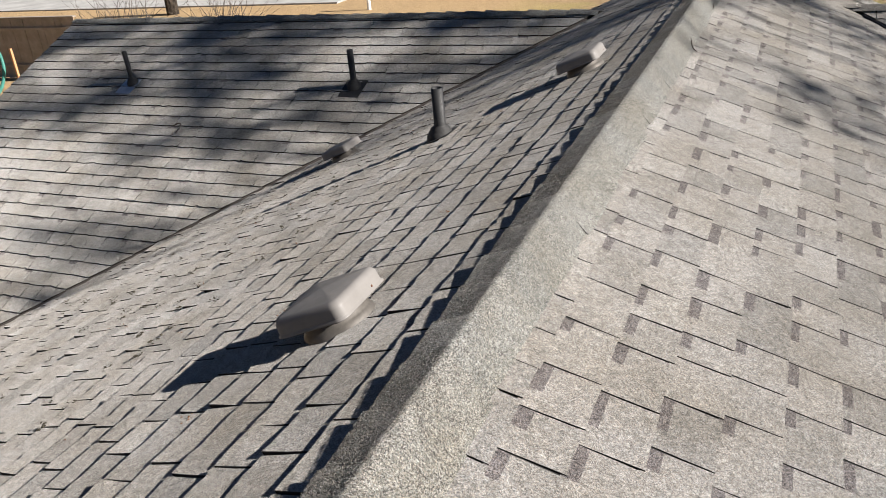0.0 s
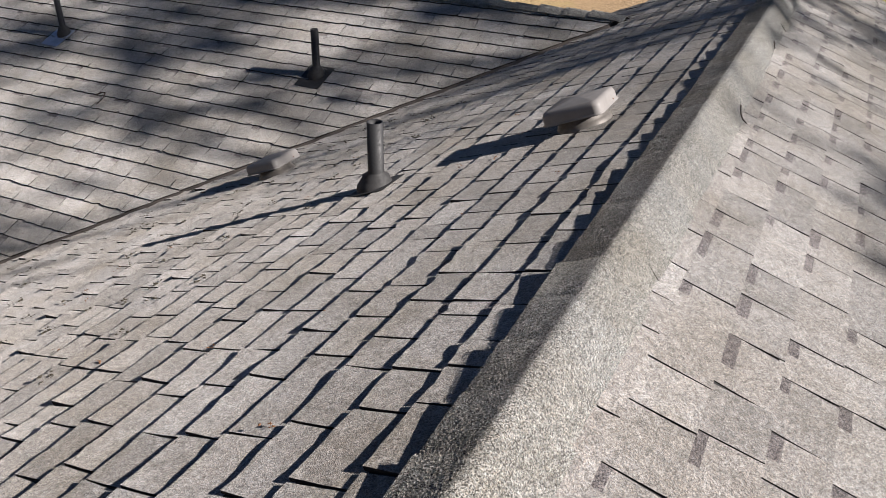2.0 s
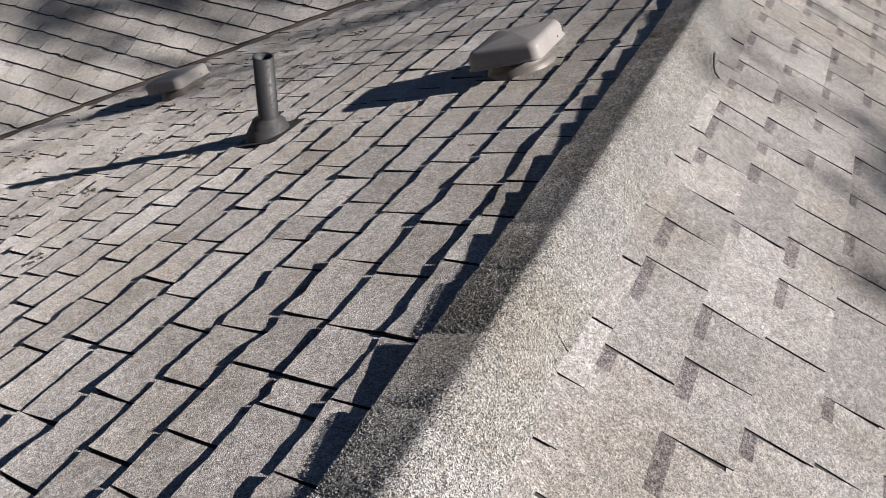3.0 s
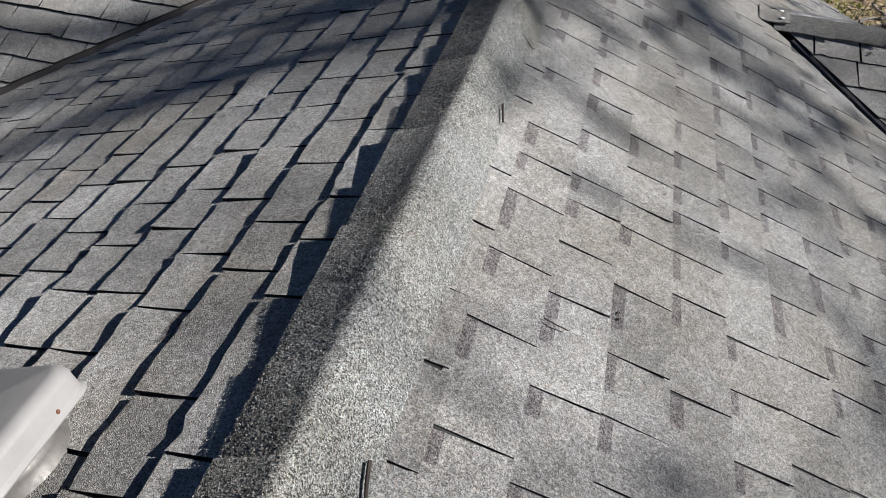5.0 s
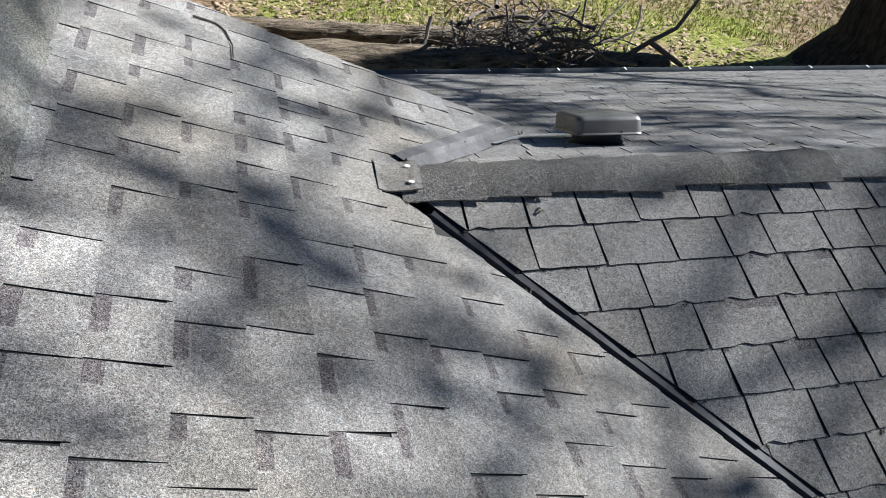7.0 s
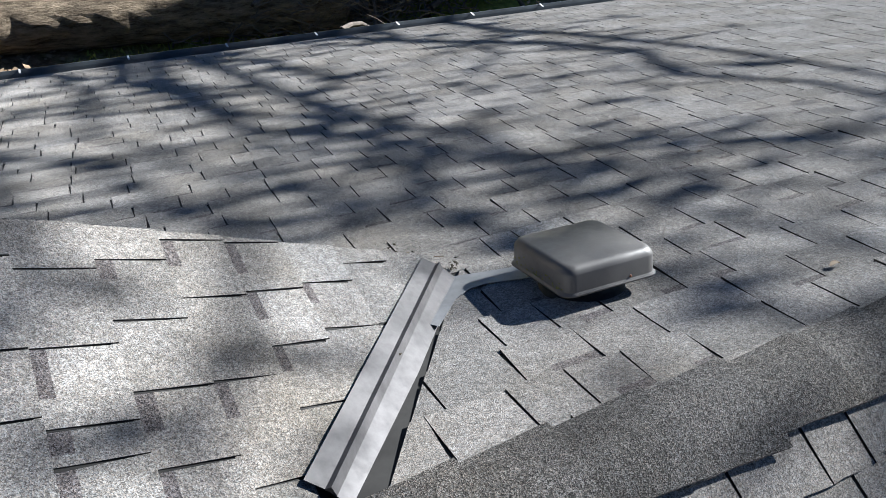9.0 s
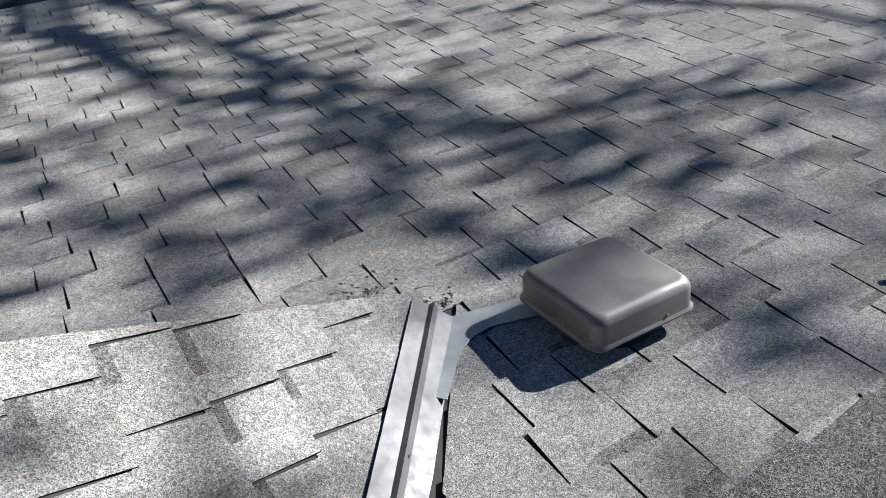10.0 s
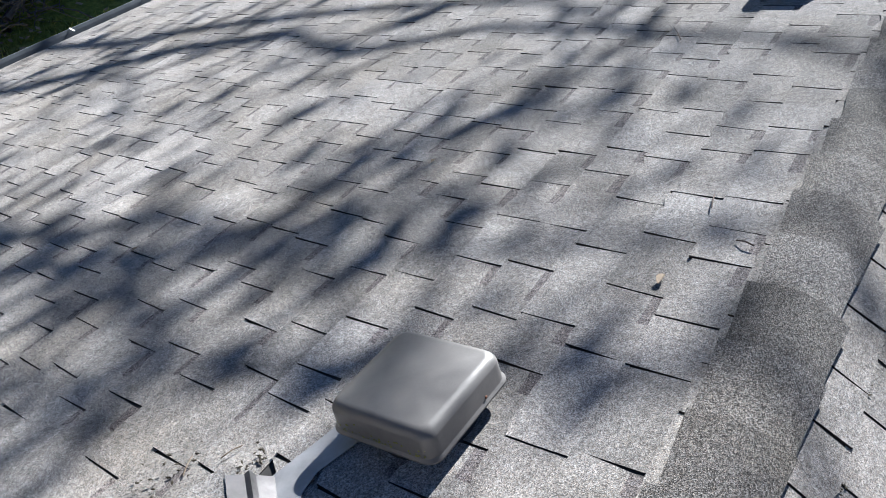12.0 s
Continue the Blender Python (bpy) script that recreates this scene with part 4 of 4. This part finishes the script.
def brush_pile(cx, cy, label, seed):
    rng = random.Random(seed)
    root = new("brush_pile")
    root.location = (cx, cy, GZ)
    tagged(root, label, "brush pile")
    tv, tf = [], []
    for i in range(760):
        big = i < 80
        c = Vector((rng.gauss(0, 1.15), rng.gauss(0, 0.6), 0))
        h = max(0.05, 1.25 * math.exp(-(c.x / 1.9) ** 2) * rng.random())
        c.z = h
        d = Vector((rng.gauss(0, 1), rng.gauss(0, 0.7), rng.gauss(0.03, 0.26))).normalized()
        ln = rng.uniform(0.8, 1.9) if big else rng.uniform(0.3, 1.0)
        pts = [c - d * ln / 2]
        for _ in range(6):
            d = (d + Vector((rng.gauss(0, 0.25), rng.gauss(0, 0.25), rng.gauss(0, 0.25)))).normalized()
            q = pts[-1] + d * ln / 6
            q.z = max(q.z, 0.03)
            pts.append(q)
        r = rng.uniform(0.02, 0.05) if big else rng.uniform(0.006, 0.016)
        rad = [r * (1 - 0.11 * k) for k in range(7)]
        if big:
            v, f = [], []
            tube(v, f, pts, rad, 7)
            raw_mesh("branch", v, f, BRUSH, root)
        else:
            tube(tv, tf, pts, rad, 4)
    tagged(raw_mesh("kindling", tv, tf, BRUSH, root), kind="stuff")
    # a long bough arching out of the heap
    for pts, r in (((1.6, 0, 0.2), (2.3, -0.1, 0.75), (2.75, -0.1, 1.0), (3.1, 0, 1.5), (3.15, 0, 2.2)), 0.05), (((2.3, -0.1, 0.75), (2.9, -0.3, 0.4), (3.2, -0.5, -0.0)), 0.05):
        v, f = [], []
        tube(v, f, [Vector(p) for p in pts], [r * (1 - 0.14 * k) for k in range(len(pts))], 8)
        raw_mesh("branch", v, f, BRUSH, root)
    return root


brush_pile(5.5, 18.4, "tangled heap of dead grey branches on the lawn", 41)


def blades(name, n, x0, x1, y0, y1, seed, material, label, h0, h1, wide, test):
    rng = random.Random(seed)
    v, f = [], []
    while len(f) < n:
        x, y = rng.uniform(x0, x1), rng.uniform(y0, y1)
        if not test(x, y):
            continue
        a, h = rng.uniform(0, 6.28), rng.uniform(h0, h1)
        d = Vector((math.cos(a), math.sin(a), 0))
        lean = Vector((rng.gauss(0, 0.4), rng.gauss(0, 0.4), 1)) * h
        c = Vector((x, y, GZ))
        k = len(v)
        v += [c - d * wide, c + d * wide, c + lean]
        f.append([k, k + 1, k + 2])
    return tagged(raw_mesh(name, v, f, material), label, "grass", kind="stuff")


def litter(name, n, x0, x1, y0, y1, seed, material, label, size):
    rng = random.Random(seed)
    v, f = [], []
    for _ in range(n):
        x, y = rng.uniform(x0, x1), rng.uniform(y0, y1)
        if noise.noise(Vector((x * 0.33, y * 0.33, 3.1))) < rng.uniform(-0.35, 0.35):
            continue
        a = rng.uniform(0, 6.28)
        s = size * rng.uniform(0.5, 1.3)
        d, e = Vector((math.cos(a), math.sin(a), rng.uniform(-0.5, 0.5))) * s, Vector((-math.sin(a), math.cos(a), rng.uniform(-0.4, 0.4))) * s * 0.6
        c = Vector((x, y, GZ + rng.uniform(0.03, 0.09)))
        k = len(v)
        v += [c - d, c + e, c + d, c - e]
        f.append([k, k + 1, k + 2, k + 3])
    return tagged(raw_mesh(name, v, f, material), label, "leaves", kind="stuff")


GRASS = plain("grass_blades", (0.27, 0.285, 0.055), 0.8, 0, 0.55, 1.2)
FALLEN = plain("fallen_leaves", (0.33, 0.24, 0.15), 0.9, 0, 0.6, 4.0)
blades("grass", 26000, -4, 20, 16.5, 26, 51, GRASS, "sunlit short green lawn grass", 0.05, 0.13, 0.012, lambda x, y: noise.noise(Vector((x * 0.25, y * 0.25, 1.7))) > -0.15)
litter("leaf_litter", 24000, -4, 20, 16.5, 26, 52, FALLEN, "scattered dry brown leaves on the lawn", 0.055)

# ---- yard beyond the west gable ----
FENCE_WOOD = plain("grey_fence_wood", (0.3, 0.26, 0.22), 0.9, 0, 0.35, 2.0, 0.3, 40)
CONCRETE = plain("pale_concrete", (0.36, 0.35, 0.335), 0.9, 0, 0.4, 0.8)
GREEN_PAINT = plain("green_tube_paint", (0.05, 0.2, 0.16), 0.45)
ORANGE = plain("tan_stake", (0.5, 0.26, 0.12), 0.7)
WHITE = plain("white_post_paint", (0.8, 0.8, 0.78), 0.6)


def box_part(name, x, y, z, w, d, h, material, parent, label=""):
    bm = bmesh.new()
    bmesh.ops.create_cube(bm, size=1, matrix=Matrix.Translation((x, y, z)) @ Matrix.Diagonal((w, d, h, 1)))
    bmesh.ops.bevel(bm, geom=bm.edges[:], offset=min(w, d, h) * 0.12, segments=1, affect="EDGES")
    return part(name, bm, material, parent, label)


fence = new("fence")
fence.location = (-27.6, 22.6, GZ)
tagged(fence, "tall weathered grey board fence with a flat top rail", "fence")
rng = random.Random(61)
for i in range(44):
    box_part("board", -9 + i * 0.31, rng.uniform(-0.01, 0.01), 1.12, 0.3, 0.03, 2.2 + rng.uniform(-0.02, 0.02), FENCE_WOOD, fence)
for z in (0.5, 1.85):
    box_part("rail", -2.3, -0.05, z, 13.6, 0.06, 0.1, FENCE_WOOD, fence)
box_part("top_rail", -2.3, 0, 2.25, 13.7, 0.16, 0.05, FENCE_WOOD, fence)
tagged(box_part("pavement", -38, 44, GZ + 0.03, 34, 13, 0.1, CONCRETE, None), "pale concrete slab beyond the fence", "pavement", kind="structure")
bm = bmesh.new()
v, f = [], []
ring = [Vector((math.cos(6.28319 * i / 40), math.sin(6.28319 * i / 40), 0)) * 1.55 for i in range(41)]
tube(v, f, ring, [0.06] * 41, 10)
tramp = new("trampoline")
tramp.matrix_world = pose(-26.05, 19.65, GZ + 1.1, 78, 0, 60)
tagged(tramp, "green tubular ring frame leaning by the fence", "play frame")
raw_mesh("ring", v, f, GREEN_PAINT, tramp)
stake = tagged(box_part("stake", -24.6, 20.9, GZ + 0.75, 0.09, 0.09, 1.5, ORANGE, None), "tan wooden stake by the fence", "stake")
post = new("white_post")
post.location = (-18.2, 35.6, GZ)
tagged(post, "slim white post standing in the dry field", "post")
bm = bmesh.new()
revolve(bm, [(0.09, 0), (0.09, 1.6), (0.05, 1.66), (0.0, 1.67)], 12)
part("shaft", bm, WHITE, post)
post2 = new("utility_post")
post2.location = (-29.7, 35.5, GZ)
tagged(post2, "dark wooden post at the edge of the slab", "post")
bm = bmesh.new()
revolve(bm, [(0.32, 0), (0.3, 3.0), (0.28, 3.05), (0.0, 3.06)], 12)
part("shaft", bm, BARK, post2)


def shrub(base, h, n, seed, label, leaf=0.0):
    rng = random.Random(seed)
    root = new("shrub")
    root.location = base
    tagged(root, label, "shrub")
    v, f, tips = [], [], []
    for _ in range(n):
        p = Vector((rng.gauss(0, h * 0.16), rng.gauss(0, h * 0.16), 0))
        d = Vector((rng.gauss(0, 0.4), rng.gauss(0, 0.4), 1)).normalized()
        pts = [p]
        for _ in range(7):
            d = (d + Vector((rng.gauss(0, 0.16), rng.gauss(0, 0.16), -0.03))).normalized()
            pts.append(pts[-1] + d * h * rng.uniform(0.8, 1.1) / 7)
        r = rng.uniform(0.008, 0.02)
        tube(v, f, pts, [r * (1 - 0.12 * k) for k in range(8)], 4)
        tips += pts[3:]
    tagged(raw_mesh("stem_tangle", v, f, BRUSH, root), kind="stuff")
    if leaf:
        v, f = [], []
        for _ in range(n * 40):
            c = rng.choice(tips) + Vector((rng.gauss(0, 0.1), rng.gauss(0, 0.1), rng.gauss(0, 0.1)))
            a = Vector((rng.gauss(0, 1), rng.gauss(0, 1), rng.gauss(0, 1))).normalized() * leaf
            b = a.orthogonal().normalized() * leaf * 0.5
            k = len(v)
            v += [c - a, c + b, c + a, c - b]
            f.append([k, k + 1, k + 2, k + 3])
        tagged(raw_mesh("leaves", v, f, GRASS, root), kind="stuff")
    return root


shrub((-24.6, 26.5, GZ), 3.4, 60, 71, "leafless thin-stemmed shrub behind the west gable")
shrub((-20.5, 27.5, GZ), 3.3, 50, 72, "leafless thin-stemmed shrub in the dry yard")
shrub((-26.2, 19.6, GZ), 0.9, 30, 73, "low yellow-green bush beside the fence", 0.06)

# ---- small things on the roof ----
def twig(points, r, label, slope, name="twig"):
    pts = [slope.at(u, s, h) for u, s, h in points]
    o = pts[0].copy()
    v, f = [], []
    tube(v, f, [p - o for p in pts], [r * (1 - 0.1 * k) for k in range(len(pts))], 6)
    ob = raw_mesh(name, v, f, TWIG)
    ob.location = o
    return tagged(ob, label, "twig", "roof debris")


def e(x, y, h):
    return (y, x / CP, h)


twig([e(0.128, 4.672, 0.028), e(0.134, 4.645, 0.024), e(0.142, 4.62, 0.018), e(0.156, 4.602, 0.01), e(0.174, 4.586, 0.009)], 0.0036, "short curved dark twig lying on the shingles", EAST)
twig([e(0.126, 5.76, 0.029), e(0.134, 5.735, 0.024), e(0.143, 5.71, 0.017)], 0.0034, "short stub of dark twig on the shingles", EAST)
twig([e(0.485, 8.425, 0.008), e(0.531, 8.435, 0.008), e(0.560, 8.432, 0.008), e(0.585, 8.393, 0.009), e(0.604, 8.303, 0.009), e(0.604, 8.208, 0.008)], 0.0042, "long bent dark twig near the roof edge", EAST)
twig([e(0.33, 5.15, 0.012), e(0.355, 5.147, 0.014), e(0.38, 5.152, 0.012)], 0.0016, "hair-thin dry stem on the shingles", EAST)
for x, y, ln, a in ((2.84, 7.995, 0.07, 0.2), (4.03, 8.45, 0.16, 0.5), (2.69, 7.86, 0.05, 1.2)):
    s = (y - RIDGE_Y) / CP
    twig([(x, s, 0.014), (x + ln * 0.5 * math.cos(a), s + ln * 0.5 * math.sin(a), 0.018), (x + ln * math.cos(a), s + ln * math.sin(a), 0.012)], 0.0022, "thin dry twig on the rear slope", REAR)


def curled_leaf(u, s, slope, size, seed):
    rng = random.Random(seed)
    v, f = [], []
    o = slope.at(u, s, 0.01)
    for i in range(5):
        t = i / 4 - 0.5
        w = size * 0.45 * math.cos(t * 2.9)
        for j in (-1, 0, 1):
            v.append(slope.u * (t * size * 1.8) + slope.d * (j * w) + slope.n * (abs(j) * w * 0.9 + rng.uniform(0, 0.004)))
    for i in range(4):
        for j in range(2):
            o2 = i * 3 + j
            f.append([o2, o2 + 1, o2 + 4, o2 + 3])
    ob = raw_mesh("leaf", v, f, LEAF)
    ob.location = o
    ob.data.shade_smooth()
    return tagged(ob, "small curled dry leaf lying on the shingles", "leaf", "roof debris")


curled_leaf(2.52, (8.01 - RIDGE_Y) / CP, REAR, 0.022, 1)
curled_leaf(3.0, (8.9 - RIDGE_Y) / CP, REAR, 0.015, 2)
curled_leaf(2.3, (9.6 - RIDGE_Y) / CP, REAR, 0.016, 3)

# end flap of the lower ridge cap, pressed down onto the wing slope, with two dabs of sealant
FX = [0.986 + 0.0185 * i for i in range(8)]
FY = [-0.07, -0.058, -0.045, -0.03, -0.012, 0.012, 0.03, 0.045, 0.06, 0.08, 0.1]


def flap_height(x, y):
    ridge = RIDGE_Z + 0.013 - 0.22 * max(abs(y) - 0.02, 0)
    return max(ridge, -K * x + 0.009)


bm = bmesh.new()
grid = [[bm.verts.new((x + 0.012 * (y + 0.07) / 0.17, RIDGE_Y + y, flap_height(x, y) + (0.004 if x > 1.09 else 0))) for y in FY] for x in FX]
for ra, rb in zip(grid, grid[1:]):
    for j in range(len(FY) - 1):
        bm.faces.new([ra[j], rb[j], rb[j + 1], ra[j + 1]])
r = bmesh.ops.extrude_face_region(bm, geom=bm.faces[:])
for v in r["geom"]:
    if isinstance(v, bmesh.types.BMVert):
        v.co.z -= 0.0045
flap = part("cap_flap", bm, SH)
tagged(flap, "flat brownish-grey end piece of the ridge cap, dabbed with sealant", "cap shingle")
for y, x in ((7.775, 1.09), (7.686, 1.086)):
    bm = bmesh.new()
    bmesh.ops.create_uvsphere(bm, u_segments=10, v_segments=6, radius=0.0085, matrix=Matrix.Translation((x, y, flap_height(x, y - RIDGE_Y) + 0.005)) @ Matrix.Diagonal((1.2, 1, 0.35, 1)))
    part("sealant_dab", bm, NAIL, flap, "pale dab of sealant")


# crumbs of moss and grit caught in the metal and along the joints
def crumbs(name, spots, seed, material, label, category, size):
    rng = random.Random(seed)
    shape = [Vector(p) for p in ((1, 0, 0), (0.1, 1, 0), (-0.9, 0.2, 0), (-0.1, -0.9, 0), (0.1, 0.1, 0.9), (0, -0.1, -0.7))]
    sides = [(0, 1, 4), (1, 2, 4), (2, 3, 4), (3, 0, 4), (1, 0, 5), (2, 1, 5), (3, 2, 5), (0, 3, 5)]
    v, f = [], []
    for p, n, spread in spots:
        for _ in range(n):
            c = Vector(p) + Vector((rng.gauss(0, spread), rng.gauss(0, spread), 0))
            r = size * rng.uniform(0.5, 1.4)
            turn = Matrix.Rotation(rng.uniform(0, 6.28), 3, "Z") @ Matrix.Rotation(rng.uniform(-0.5, 0.5), 3, "X") @ Matrix.Diagonal((1.6 * r, 0.9 * r, 0.7 * r))
            k = len(v)
            v += [c + turn @ q for q in shape]
            f += [[i + k for i in side] for side in sides]
    return tagged(raw_mesh(name, v, f, material), label, category, "roof debris", "stuff")


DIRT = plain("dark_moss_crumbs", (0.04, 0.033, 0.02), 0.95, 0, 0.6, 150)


def rear_at(x, y, h):
    return REAR.at(x, (y - RIDGE_Y) / CP, h)


crumbs("moss_crumbs", [(rear_at(1.7, 8.56, 0.009), 16, 0.018), (rear_at(1.74, 8.535, 0.009), 14, 0.014), (rear_at(1.66, 8.66, 0.01), 18, 0.03), (rear_at(1.6, 8.7, 0.01), 14, 0.03)], 91, DIRT, "dark crumbs of moss beside the bare valley", "moss", 0.0035)
crumbs("grit_crumbs", [(FRONT.at(1.444, (RIDGE_Y - 7.636) / CP, 0.012), 3, 0.004), (FRONT.at(1.46, (RIDGE_Y - 7.6) / CP, 0.009), 5, 0.008), (EAST.at(8.2, 1.37 / CP, 0.012), 3, 0.012),
                       ((1.07, 7.648, -0.436), 12, 0.012), (EAST.at(7.35, 1.36 / CP, 0.006), 6, 0.012), (EAST.at(6.6, 2.1 / CP, 0.006), 6, 0.012), (EAST.at(2.252, 0.807 / CP, 0.009), 2, 0.003), (EAST.at(5.278, 0.481 / CP, 0.007), 4, 0.006)],
       92, DIRT, "dark grit and crumbs lying on the roof", "debris", 0.004)
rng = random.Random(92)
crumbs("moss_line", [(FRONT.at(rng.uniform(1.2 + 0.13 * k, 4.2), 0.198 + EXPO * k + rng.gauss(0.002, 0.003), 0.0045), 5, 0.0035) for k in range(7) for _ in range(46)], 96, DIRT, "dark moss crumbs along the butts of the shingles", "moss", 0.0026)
rng = random.Random(93)
crumbs("leaf_crumbs", [(WEST.at(rng.uniform(1.5, 6.0), rng.uniform(1.6, 4.6), 0.008), 9, 0.016) for _ in range(170)], 95, DIRT, "dark brown leaf crumbs caught under curled tabs", "debris", 0.0052)
crumbs("moss_on_slope", [(WEST.at(rng.uniform(0.2, 5.5), rng.uniform(0.3, 2.6), 0.006), 7, 0.012) for _ in range(46)], 94, plain("rusty_moss", (0.16, 0.075, 0.03), 0.95, 0, 0.6, 90), "rust-brown moss and leaf crumbs under curled tabs", "moss", 0.003)
twig([(-4.78, 1.83, 0.012), (-4.74, 1.8, 0.02), (-4.7, 1.8, 0.024), (-4.68, 1.86, 0.018), (-4.69, 1.93, 0.012)], 0.006, "small curved dark twig on the main roof", FRONT)
for u, s, ln, a in ((1.63, 1.005, 0.06, 0.5), (1.7, 0.96, 0.05, -0.4)):
    ob = twig([(u, s, 0.014), (u + ln * 0.5 * math.cos(a), s + ln * 0.5 * math.sin(a), 0.017), (u + ln * math.cos(a), s + ln * math.sin(a), 0.013)], 0.0015, "pale straw on the rear slope", REAR, "straw")
    ob.data.materials[0] = LEAF
